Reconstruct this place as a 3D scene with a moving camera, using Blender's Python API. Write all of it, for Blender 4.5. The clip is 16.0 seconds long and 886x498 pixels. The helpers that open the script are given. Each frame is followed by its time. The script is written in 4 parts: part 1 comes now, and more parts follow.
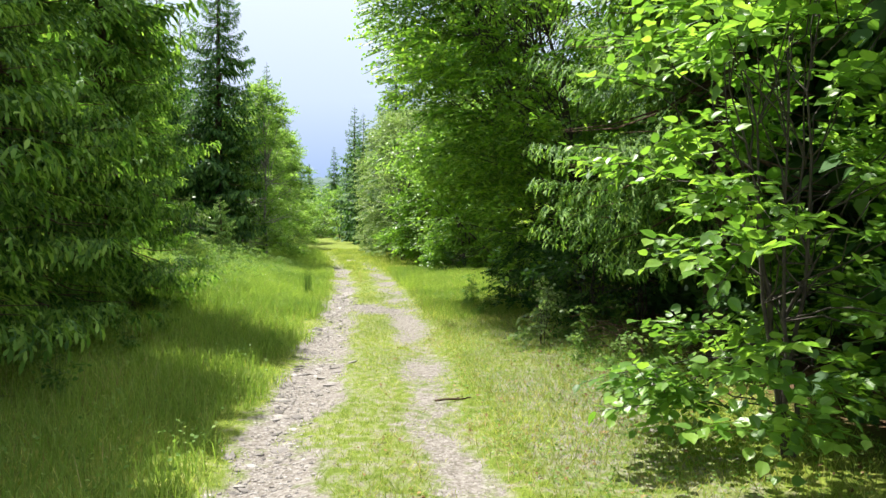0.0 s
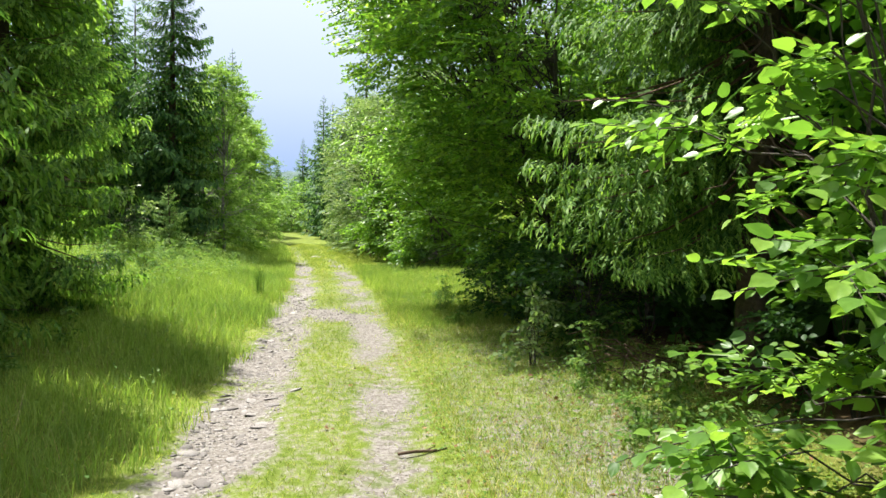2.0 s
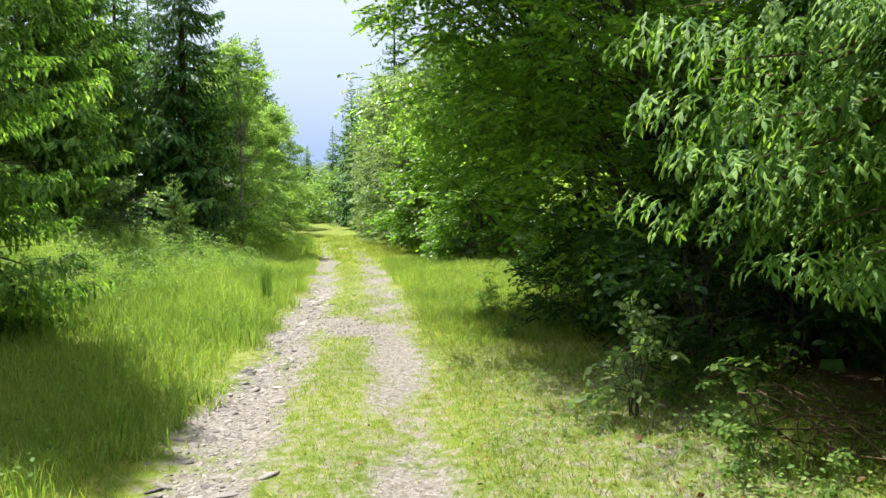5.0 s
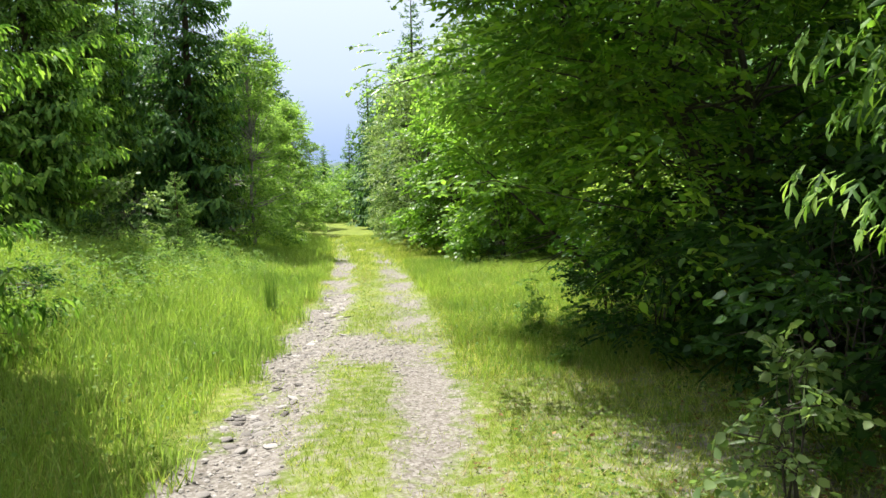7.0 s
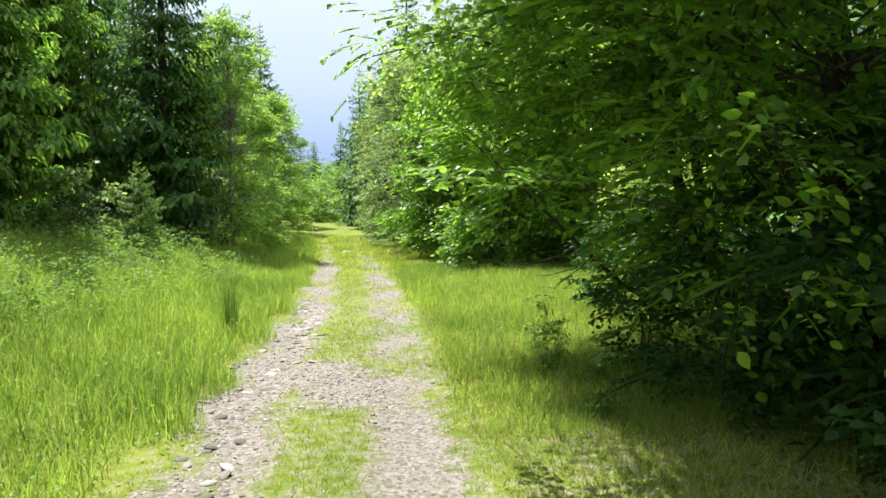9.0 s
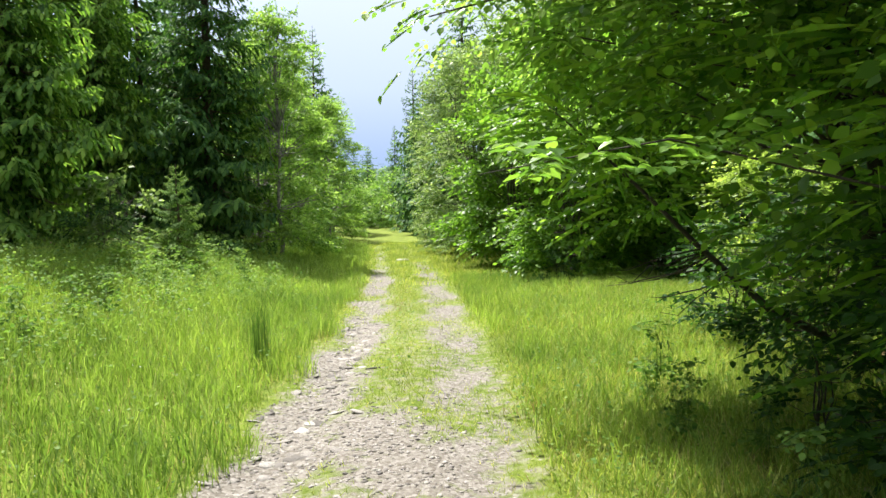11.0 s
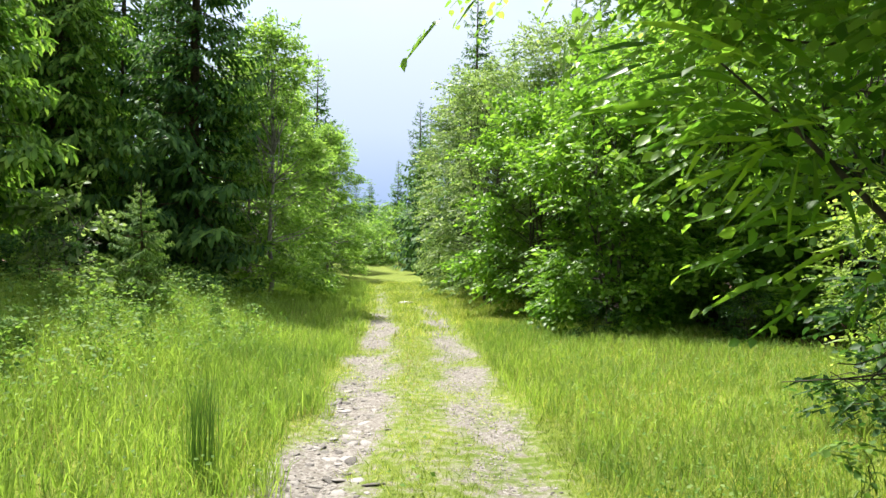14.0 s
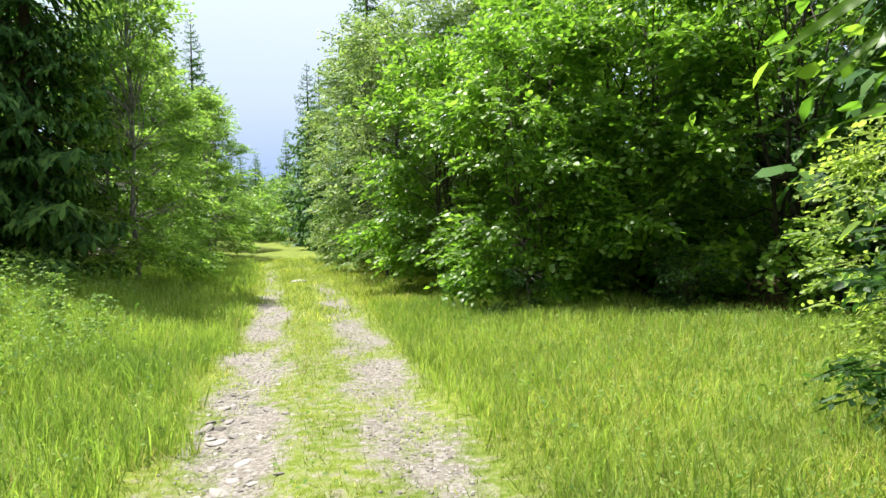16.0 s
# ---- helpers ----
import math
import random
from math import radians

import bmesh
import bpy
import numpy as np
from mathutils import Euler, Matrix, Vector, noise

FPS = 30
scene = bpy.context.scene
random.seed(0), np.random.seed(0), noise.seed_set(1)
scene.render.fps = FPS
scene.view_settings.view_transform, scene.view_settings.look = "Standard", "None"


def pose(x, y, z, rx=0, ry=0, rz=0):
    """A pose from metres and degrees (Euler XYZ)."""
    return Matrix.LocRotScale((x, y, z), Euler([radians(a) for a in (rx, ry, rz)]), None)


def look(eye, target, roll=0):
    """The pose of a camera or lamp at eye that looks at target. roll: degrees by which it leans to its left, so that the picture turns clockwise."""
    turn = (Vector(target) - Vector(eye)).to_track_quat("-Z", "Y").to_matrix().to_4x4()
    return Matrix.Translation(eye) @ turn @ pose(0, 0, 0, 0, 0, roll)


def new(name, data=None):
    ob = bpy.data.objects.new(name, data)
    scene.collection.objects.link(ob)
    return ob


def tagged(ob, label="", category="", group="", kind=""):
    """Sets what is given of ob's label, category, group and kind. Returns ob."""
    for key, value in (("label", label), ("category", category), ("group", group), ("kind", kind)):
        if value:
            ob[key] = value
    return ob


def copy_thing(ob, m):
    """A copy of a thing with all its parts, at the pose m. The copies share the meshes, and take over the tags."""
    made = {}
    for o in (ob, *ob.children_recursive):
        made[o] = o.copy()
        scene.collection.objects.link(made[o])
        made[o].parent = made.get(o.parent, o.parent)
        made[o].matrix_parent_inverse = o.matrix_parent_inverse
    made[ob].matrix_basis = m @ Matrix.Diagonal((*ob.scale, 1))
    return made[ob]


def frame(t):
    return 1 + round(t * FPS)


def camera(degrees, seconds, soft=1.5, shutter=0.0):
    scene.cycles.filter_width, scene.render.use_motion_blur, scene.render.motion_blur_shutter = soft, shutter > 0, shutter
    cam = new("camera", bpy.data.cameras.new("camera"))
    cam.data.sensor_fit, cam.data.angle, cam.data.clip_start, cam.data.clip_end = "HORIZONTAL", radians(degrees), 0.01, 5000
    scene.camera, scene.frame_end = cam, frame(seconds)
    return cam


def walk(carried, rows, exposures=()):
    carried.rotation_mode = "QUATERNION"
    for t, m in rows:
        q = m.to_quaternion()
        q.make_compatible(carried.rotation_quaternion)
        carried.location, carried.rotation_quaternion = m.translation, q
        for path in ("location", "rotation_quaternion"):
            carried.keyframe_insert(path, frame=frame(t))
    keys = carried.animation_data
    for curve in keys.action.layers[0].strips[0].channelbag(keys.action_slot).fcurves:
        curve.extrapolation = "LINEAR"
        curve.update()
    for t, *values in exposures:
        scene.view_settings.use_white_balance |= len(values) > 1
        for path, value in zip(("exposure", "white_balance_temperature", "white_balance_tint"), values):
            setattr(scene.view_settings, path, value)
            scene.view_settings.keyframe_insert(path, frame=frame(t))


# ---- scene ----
cam = camera(65.3, 16.0, soft=1.5)
METRES, EYE, TILT, LEAN, TURN = 13.5, 1.68, 0.0, -5.0, 0.0
ROWS = [
    (0.0, 0.0, 0.0, 0.0, -0.19, -2.28, 4.86),
    (0.5, -0.001, 0.0331, -0.0028, 0.25, -2.69, 5.71),
    (1.0, -0.001, 0.0668, -0.0025, 0.4, -2.9, 5.33),
    (1.5, -0.0022, 0.0974, -0.0011, -1.0, -3.18, 4.56),
    (2.0, 0.0018, 0.1274, -0.0034, -2.52, -2.76, 4.06),
    (2.5, 0.0037, 0.156, -0.0006, 0.01, -1.36, 4.36),
    (3.0, 0.003, 0.1872, -0.0039, 0.36, -1.85, 3.5),
    (3.5, 0.0098, 0.2212, -0.009, -0.24, -4.72, 4.49),
    (4.0, 0.0102, 0.2528, -0.0072, -0.05, -4.82, 5.37),
    (4.5, 0.0044, 0.2844, -0.0068, -0.06, -4.93, 5.39),
    (5.0, -0.0001, 0.3136, -0.0074, 0.29, -3.55, 5.47),
    (7.5, -0.0176, 0.4647, -0.0096, 1.79, -3.57, 6.36),
    (8.0, -0.0176, 0.4929, -0.0112, 1.5, -3.43, 6.54),
    (8.5, -0.0179, 0.526, -0.0116, 1.64, -3.44, 6.18),
    (9.0, -0.0232, 0.5576, -0.0104, 1.07, -3.51, 5.14),
    (9.5, -0.0271, 0.5866, -0.0124, 0.71, -3.75, 5.66),
    (10.0, -0.0317, 0.619, -0.0103, 4.15, -3.08, 7.58),
    (12.5, -0.0565, 0.7663, -0.0111, 6.06, -2.25, 5.11),
    (13.0, -0.0637, 0.795, -0.0082, 6.45, -0.45, 4.9),
    (13.5, -0.074, 0.8239, -0.0062, 6.54, 0.23, 4.07),
    (14.0, -0.0815, 0.8538, -0.0096, 5.54, 0.56, 4.09),
    (14.5, -0.0879, 0.8883, -0.0099, 4.21, -0.37, 4.86),
    (15.0, -0.0926, 0.9216, -0.0098, -1.56, -1.32, 4.81),
    (15.5, -0.0953, 0.956, -0.0111, -3.98, -1.86, 5.51),
    (16.0, -0.1003, 0.9869, -0.0139, -3.29, -2.53, 6.15),
]
walk(cam, [(t, pose(0, 0, EYE, TILT, LEAN, TURN) @ pose(METRES * x, METRES * y, METRES * z, 90 + pitch, roll, yaw)) for t, x, y, z, yaw, pitch, roll in ROWS])

# ---- world, sun ----
SUN_AZ, SUN_EL = radians(313), radians(63)      # clockwise from +y, above the horizon
sun_dir = Vector((math.sin(SUN_AZ) * math.cos(SUN_EL), math.cos(SUN_AZ) * math.cos(SUN_EL), math.sin(SUN_EL)))
world = bpy.data.worlds.new("sky_world")
scene.world = world
world.use_nodes = True
wt = world.node_tree
for n in list(wt.nodes):
    wt.nodes.remove(n)
w_out = wt.nodes.new("ShaderNodeOutputWorld")
w_bg = wt.nodes.new("ShaderNodeBackground")
w_sky = wt.nodes.new("ShaderNodeTexSky")
w_sky.sky_type, w_sky.sun_disc = "NISHITA", False
w_sky.sun_elevation, w_sky.sun_rotation = SUN_EL, SUN_AZ
w_sky.dust_density = 2.5
w_co = wt.nodes.new("ShaderNodeTexCoord")
w_map = wt.nodes.new("ShaderNodeMapping")
w_map.inputs["Scale"].default_value = (1.6, 1.6, 4.2)
w_noise = wt.nodes.new("ShaderNodeTexNoise")
w_noise.inputs["Scale"].default_value, w_noise.inputs["Detail"].default_value = 1.3, 6.0
w_ramp = wt.nodes.new("ShaderNodeMapRange")
w_ramp.inputs["From Min"].default_value, w_ramp.inputs["From Max"].default_value = 0.25, 0.5
w_mix = wt.nodes.new("ShaderNodeMix")
w_mix.data_type = "RGBA"
w_sep = wt.nodes.new("ShaderNodeSeparateXYZ")
w_high = wt.nodes.new("ShaderNodeValToRGB")
for e, (p, c) in zip([w_high.color_ramp.elements[0], w_high.color_ramp.elements[1], w_high.color_ramp.elements.new(0.2)],
                     ((0.05, (0.25, 0.35, 0.56, 1)), (0.30, (1.55, 1.55, 1.55, 1)), (0.17, (0.42, 0.50, 0.63, 1)))):
    e.position, e.color = p, c
w_gain = wt.nodes.new("ShaderNodeVectorMath")
w_gain.operation = "SCALE"
w_gain.inputs["Scale"].default_value = 7.0
wt.links.new(w_co.outputs["Generated"], w_sep.inputs["Vector"])
wt.links.new(w_sep.outputs["Z"], w_high.inputs["Fac"])
wt.links.new(w_high.outputs["Color"], w_gain.inputs["Vector"])
wt.links.new(w_gain.outputs["Vector"], w_mix.inputs["B"])
wt.links.new(w_co.outputs["Generated"], w_map.inputs["Vector"])
wt.links.new(w_map.outputs["Vector"], w_noise.inputs["Vector"])
wt.links.new(w_noise.outputs["Fac"], w_ramp.inputs["Value"])
wt.links.new(w_ramp.outputs["Result"], w_mix.inputs["Factor"])
wt.links.new(w_sky.outputs["Color"], w_mix.inputs["A"])
wt.links.new(w_mix.outputs["Result"], w_bg.inputs["Color"])
w_bg.inputs["Strength"].default_value = 0.105
wt.links.new(w_bg.outputs["Background"], w_out.inputs["Surface"])

sun_data = bpy.data.lights.new("sun", "SUN")
sun_data.energy, sun_data.angle, sun_data.color = 5.0, radians(0.6), (1.0, 0.96, 0.90)
sun = new("sun", sun_data)
sun.matrix_world = look(sun_dir * 60, (0, 0, 0))
scene.view_settings.exposure = 1.23


# ---- materials ----
def node_material(name):
    m = bpy.data.materials.new(name)
    m.use_nodes = True
    nt = m.node_tree
    return m, nt, nt.nodes["Principled BSDF"], nt.nodes["Material Output"]


def noise_fac(nt, scale, detail=4.0, rough=0.55):
    co = nt.nodes.new("ShaderNodeTexCoord")
    n = nt.nodes.new("ShaderNodeTexNoise")
    n.inputs["Scale"].default_value, n.inputs["Detail"].default_value, n.inputs["Roughness"].default_value = scale, detail, rough
    nt.links.new(co.outputs["Object"], n.inputs["Vector"])
    return n.outputs["Fac"]


def ramp(nt, fac, stops):
    r = nt.nodes.new("ShaderNodeValToRGB")
    while len(r.color_ramp.elements) < len(stops):
        r.color_ramp.elements.new(0.5)
    for e, (p, c) in zip(r.color_ramp.elements, stops):
        e.position, e.color = p, (*c, 1)
    nt.links.new(fac, r.inputs["Fac"])
    return r.outputs["Color"]


def mix_color(nt, fac, a, b, blend="MIX"):
    m = nt.nodes.new("ShaderNodeMix")
    m.data_type, m.blend_type = "RGBA", blend
    for sock, v in ((m.inputs["Factor"], fac), (m.inputs["A"], a), (m.inputs["B"], b)):
        if isinstance(v, (int, float)):
            sock.default_value = v
        elif isinstance(v, tuple):
            sock.default_value = (*v, 1)
        else:
            nt.links.new(v, sock)
    return m.outputs["Result"]


def bump(nt, bsdf, height, strength, distance=0.02):
    b = nt.nodes.new("ShaderNodeBump")
    b.inputs["Strength"].default_value, b.inputs["Distance"].default_value = strength, distance
    nt.links.new(height, b.inputs["Height"])
    nt.links.new(b.outputs["Normal"], bsdf.inputs["Normal"])


def leaf_material(name, dark, mid, light, rough=0.45, through_light=0.4, spread=0.55, spec=0.4):
    """Leaves and blades: each one its own shade, patches of the plant a little apart, light passing through."""
    m, nt, b, out = node_material(name)
    g = nt.nodes.new("ShaderNodeNewGeometry")
    oi = nt.nodes.new("ShaderNodeObjectInfo")
    both = nt.nodes.new("ShaderNodeMath")
    both.operation = "ADD"
    nt.links.new(g.outputs["Random Per Island"], both.inputs[0])
    nt.links.new(oi.outputs["Random"], both.inputs[1])
    turn = nt.nodes.new("ShaderNodeMath")
    turn.operation = "FRACT"
    nt.links.new(both.outputs["Value"], turn.inputs[0])
    base = ramp(nt, turn.outputs["Value"], [(p, (c[0], c[1], c[2] * 1.45)) for p, c in ((0.0, dark), (0.5, mid), (1.0, light))])
    patch = ramp(nt, noise_fac(nt, spread, 3), [(0.3, (0.62, 0.70, 0.62)), (0.7, (1.25, 1.18, 1.0))])
    col = mix_color(nt, 1.0, base, patch, "MULTIPLY")
    nt.links.new(col, b.inputs["Base Color"])
    b.inputs["Roughness"].default_value = rough
    b.inputs["Specular IOR Level"].default_value = spec
    t = nt.nodes.new("ShaderNodeBsdfTranslucent")
    warm = mix_color(nt, 1.0, col, (1.78, 1.88, 0.95), "MULTIPLY")
    nt.links.new(warm, t.inputs["Color"])
    mx = nt.nodes.new("ShaderNodeMixShader")
    mx.inputs["Fac"].default_value = through_light
    nt.links.new(b.outputs["BSDF"], mx.inputs[1])
    nt.links.new(t.outputs["BSDF"], mx.inputs[2])
    nt.links.new(mx.outputs["Shader"], out.inputs["Surface"])
    return m


def bark_material(name, a, c, scale=14.0):
    m, nt, b, out = node_material(name)
    f = noise_fac(nt, scale, 6, 0.65)
    nt.links.new(ramp(nt, f, [(0.3, a), (0.7, c)]), b.inputs["Base Color"])
    b.inputs["Roughness"].default_value = 0.9
    bump(nt, b, f, 0.8, 0.03)
    return m


M_spruce = leaf_material("spruce_needles", (0.038, 0.095, 0.019), (0.086, 0.180, 0.029), (0.230, 0.360, 0.056), 0.55, 0.34, 0.55, 0.15)
M_spruce_dark = leaf_material("spruce_needles_dark", (0.026, 0.070, 0.023), (0.050, 0.118, 0.030), (0.130, 0.240, 0.038), 0.55, 0.30, 0.55, 0.12)
M_shoot = leaf_material("fresh_spruce_shoots", (0.090, 0.190, 0.030), (0.160, 0.290, 0.045), (0.290, 0.430, 0.080), 0.55, 0.36, 0.9, 0.15)
# duller, darker shoot green that goes with the dark needles
M_shoot_dull = leaf_material("dull_spruce_shoots", (0.045, 0.110, 0.028), (0.080, 0.170, 0.038), (0.150, 0.270, 0.055), 0.55, 0.32, 0.55, 0.12)
M_young = leaf_material("young_shoots", (0.077, 0.150, 0.032), (0.144, 0.240, 0.048), (0.307, 0.420, 0.128), 0.6, 0.3, 0.9, 0.08)
M_alder = leaf_material("alder_leaves", (0.060, 0.140, 0.018), (0.120, 0.240, 0.027), (0.240, 0.370, 0.045), 0.38, 0.58)
M_alder_pale = leaf_material("pale_alder_leaves", (0.090, 0.170, 0.034), (0.165, 0.280, 0.050), (0.290, 0.410, 0.095), 0.36, 0.6)
M_birch = leaf_material("birch_leaves", (0.086, 0.160, 0.035), (0.154, 0.260, 0.048), (0.269, 0.380, 0.088), 0.42, 0.55)
M_hazel = leaf_material("hazel_leaves", (0.075, 0.160, 0.026), (0.140, 0.270, 0.036), (0.250, 0.390, 0.055), 0.38, 0.45, 1.1, 0.45)
M_maple = leaf_material("maple_leaves", (0.072, 0.160, 0.019), (0.134, 0.250, 0.027), (0.221, 0.360, 0.048), 0.42, 0.5)
M_willow = leaf_material("willow_leaves", (0.096, 0.160, 0.048), (0.163, 0.240, 0.072), (0.269, 0.340, 0.128), 0.45, 0.45)
M_grass = leaf_material("grass_blades", (0.145, 0.225, 0.040), (0.20, 0.295, 0.050), (0.31, 0.39, 0.090), 0.55, 0.40, 0.35, 0.15)
M_turf = leaf_material("short_turf", (0.13, 0.19, 0.03), (0.25, 0.32, 0.048), (0.46, 0.44, 0.14), 0.55, 0.38, 0.5, 0.2)
# undergrowth green kept very dark: the shade below the trees is in the colour
M_under = leaf_material("leaves_darkened_for_shade", (0.021, 0.055, 0.016), (0.040, 0.095, 0.021), (0.072, 0.150, 0.032), 0.5, 0.4, 0.9, 0.2)
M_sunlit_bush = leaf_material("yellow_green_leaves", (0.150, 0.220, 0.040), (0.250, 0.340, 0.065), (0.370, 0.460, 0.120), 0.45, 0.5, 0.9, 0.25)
M_dry = leaf_material("dry_stalks", (0.20, 0.15, 0.06), (0.34, 0.27, 0.11), (0.50, 0.43, 0.20), 0.7, 0.3, 0.5, 0.1)
M_fallen = leaf_material("fallen_leaves", (0.10, 0.05, 0.022), (0.20, 0.11, 0.045), (0.34, 0.22, 0.09), 0.75, 0.2, 0.9, 0.1)
M_rush = leaf_material("rush_stems", (0.06, 0.125, 0.022), (0.10, 0.19, 0.032), (0.17, 0.25, 0.05), 0.5, 0.3)
M_herb = leaf_material("herb_leaves", (0.075, 0.155, 0.03), (0.14, 0.24, 0.045), (0.25, 0.34, 0.09), 0.6, 0.42, 0.55, 0.12)
M_bark = bark_material("grey_bark", (0.028, 0.022, 0.017), (0.09, 0.075, 0.06))
M_spruce_bark = bark_material("spruce_bark", (0.030, 0.020, 0.014), (0.10, 0.070, 0.052), 20)
M_birch_bark = bark_material("birch_bark", (0.06, 0.055, 0.05), (0.32, 0.30, 0.28), 7)
M_twig = bark_material("dead_twigs", (0.05, 0.03, 0.018), (0.16, 0.095, 0.055), 30)


def ground_material():
    m, nt, b, out = node_material("forest_track_ground")
    at = nt.nodes.new("ShaderNodeAttribute")
    at.attribute_name = "bare"
    fine, mid, big = noise_fac(nt, 55, 5, 0.7), noise_fac(nt, 9, 5, 0.6), noise_fac(nt, 0.7, 4)
    turf = ramp(nt, mid, [(0.25, (0.07, 0.10, 0.016)), (0.5, (0.14, 0.19, 0.026)), (0.75, (0.24, 0.25, 0.06))])
    turf = mix_color(nt, 1.0, turf, ramp(nt, big, [(0.3, (0.75, 0.8, 0.7)), (0.7, (1.2, 1.15, 1.0))]), "MULTIPLY")
    vor = nt.nodes.new("ShaderNodeTexVoronoi")
    vor.inputs["Scale"].default_value = 42
    co = nt.nodes.new("ShaderNodeTexCoord")
    nt.links.new(co.outputs["Object"], vor.inputs["Vector"])
    pebble = ramp(nt, vor.outputs["Color"], [(0.15, (0.095, 0.085, 0.078)), (0.5, (0.22, 0.205, 0.192)), (0.9, (0.37, 0.352, 0.338))])
    dirt = mix_color(nt, 0.55, ramp(nt, fine, [(0.3, (0.10, 0.082, 0.062)), (0.7, (0.27, 0.235, 0.195))]), pebble)
    edge = nt.nodes.new("ShaderNodeMath")
    edge.operation = "MULTIPLY_ADD"
    nt.links.new(mid, edge.inputs[0])
    edge.inputs[1].default_value = 1.7
    nt.links.new(at.outputs["Fac"], edge.inputs[2])
    st = nt.nodes.new("ShaderNodeMapRange")
    st.inputs["From Min"].default_value, st.inputs["From Max"].default_value = 1.15, 1.6
    nt.links.new(edge.outputs["Value"], st.inputs["Value"])
    lit = nt.nodes.new("ShaderNodeAttribute")
    lit.attribute_name = "litter"
    needles = ramp(nt, fine, [(0.3, (0.045, 0.028, 0.016)), (0.7, (0.15, 0.088, 0.048))])
    turf = mix_color(nt, lit.outputs["Fac"], turf, needles)
    nt.links.new(mix_color(nt, st.outputs["Result"], turf, dirt), b.inputs["Base Color"])
    b.inputs["Roughness"].default_value = 0.92
    b.inputs["Specular IOR Level"].default_value = 0.2
    bump(nt, b, fine, 0.7, 0.02)
    return m


def stone_material():
    m, nt, b, out = node_material("track_stone")
    g = nt.nodes.new("ShaderNodeNewGeometry")
    oi = nt.nodes.new("ShaderNodeObjectInfo")
    s = nt.nodes.new("ShaderNodeMath")
    s.operation = "ADD"
    nt.links.new(g.outputs["Random Per Island"], s.inputs[0])
    nt.links.new(oi.outputs["Random"], s.inputs[1])
    fr = nt.nodes.new("ShaderNodeMath")
    fr.operation = "FRACT"
    nt.links.new(s.outputs["Value"], fr.inputs[0])
    base = ramp(nt, fr.outputs["Value"], [(0.0, (0.095, 0.086, 0.08)), (0.5, (0.23, 0.215, 0.203)), (1.0, (0.39, 0.372, 0.357))])
    n = noise_fac(nt, 30, 5, 0.7)
    nt.links.new(mix_color(nt, 1.0, base, ramp(nt, n, [(0.3, (0.7, 0.68, 0.66)), (0.7, (1.15, 1.12, 1.1))]), "MULTIPLY"), b.inputs["Base Color"])
    b.inputs["Roughness"].default_value = 0.85
    bump(nt, b, n, 0.5, 0.01)
    return m


M_ground, M_stone = ground_material(), stone_material()
M_petal = leaf_material("white_petals", (0.62, 0.62, 0.50), (0.75, 0.75, 0.66), (0.82, 0.82, 0.74), 0.6, 0.3)
M_pale = bark_material("pale_stone", (0.42, 0.40, 0.37), (0.66, 0.64, 0.60), 9)
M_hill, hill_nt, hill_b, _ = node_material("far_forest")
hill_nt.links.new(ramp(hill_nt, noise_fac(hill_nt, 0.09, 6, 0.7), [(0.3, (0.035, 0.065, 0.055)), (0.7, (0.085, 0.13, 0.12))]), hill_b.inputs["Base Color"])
hill_b.inputs["Roughness"].default_value = 1.0
rng = np.random.default_rng(7)


# ---- mesh helpers ----
def fast_mesh(name, V, faces, mats, mat_of=None, smooth=False):
    """faces: list of integer arrays (n, k), one for each count of corners; mat_of: a material index for each array."""
    me = bpy.data.meshes.new(name)
    V = np.asarray(V, dtype=np.float32)
    me.vertices.add(len(V))
    me.vertices.foreach_set("co", V.ravel())
    loops = np.concatenate([np.asarray(f, dtype=np.int32).ravel() for f in faces])
    counts = np.concatenate([np.full(len(f), f.shape[1], dtype=np.int32) for f in faces])
    me.loops.add(len(loops))
    me.loops.foreach_set("vertex_index", loops)
    me.polygons.add(len(counts))
    me.polygons.foreach_set("loop_start", np.concatenate([[0], np.cumsum(counts)[:-1]]).astype(np.int32))
    me.polygons.foreach_set("loop_total", counts)
    for m in mats:
        me.materials.append(m)
    if mat_of:
        me.polygons.foreach_set("material_index", np.concatenate([np.full(len(f), k, dtype=np.int32) for f, k in zip(faces, mat_of)]))
    if smooth:
        me.polygons.foreach_set("use_smooth", np.ones(len(counts), dtype=bool))
    me.update(calc_edges=True)
    return me


def unit(a):
    return a / np.maximum(np.linalg.norm(a, axis=-1, keepdims=True), 1e-9)


def basis(axis, up):
    """Rotations whose y runs along axis and whose z leans to up."""
    y = unit(axis)
    x = unit(np.cross(y, up))
    return np.stack([x, y, np.cross(x, y)], axis=-1)


def scatter(V, F, P, R, S):
    """Copies of one small mesh (V, F) at places P, turns R and sizes S, as one pair of arrays."""
    n, k = len(P), len(V)
    W = np.einsum("nij,kj->nki", R, V) * np.asarray(S).reshape(n, 1, -1) + np.asarray(P)[:, None, :]
    return W.reshape(-1, 3), (F[None] + (np.arange(n) * k)[:, None, None]).reshape(-1, F.shape[1])


def join(pieces):
    V, F, at = [], [], 0
    for v, f in pieces:
        V.append(v)
        F.append(f + at)
        at += len(v)
    return np.concatenate(V), np.concatenate(F)


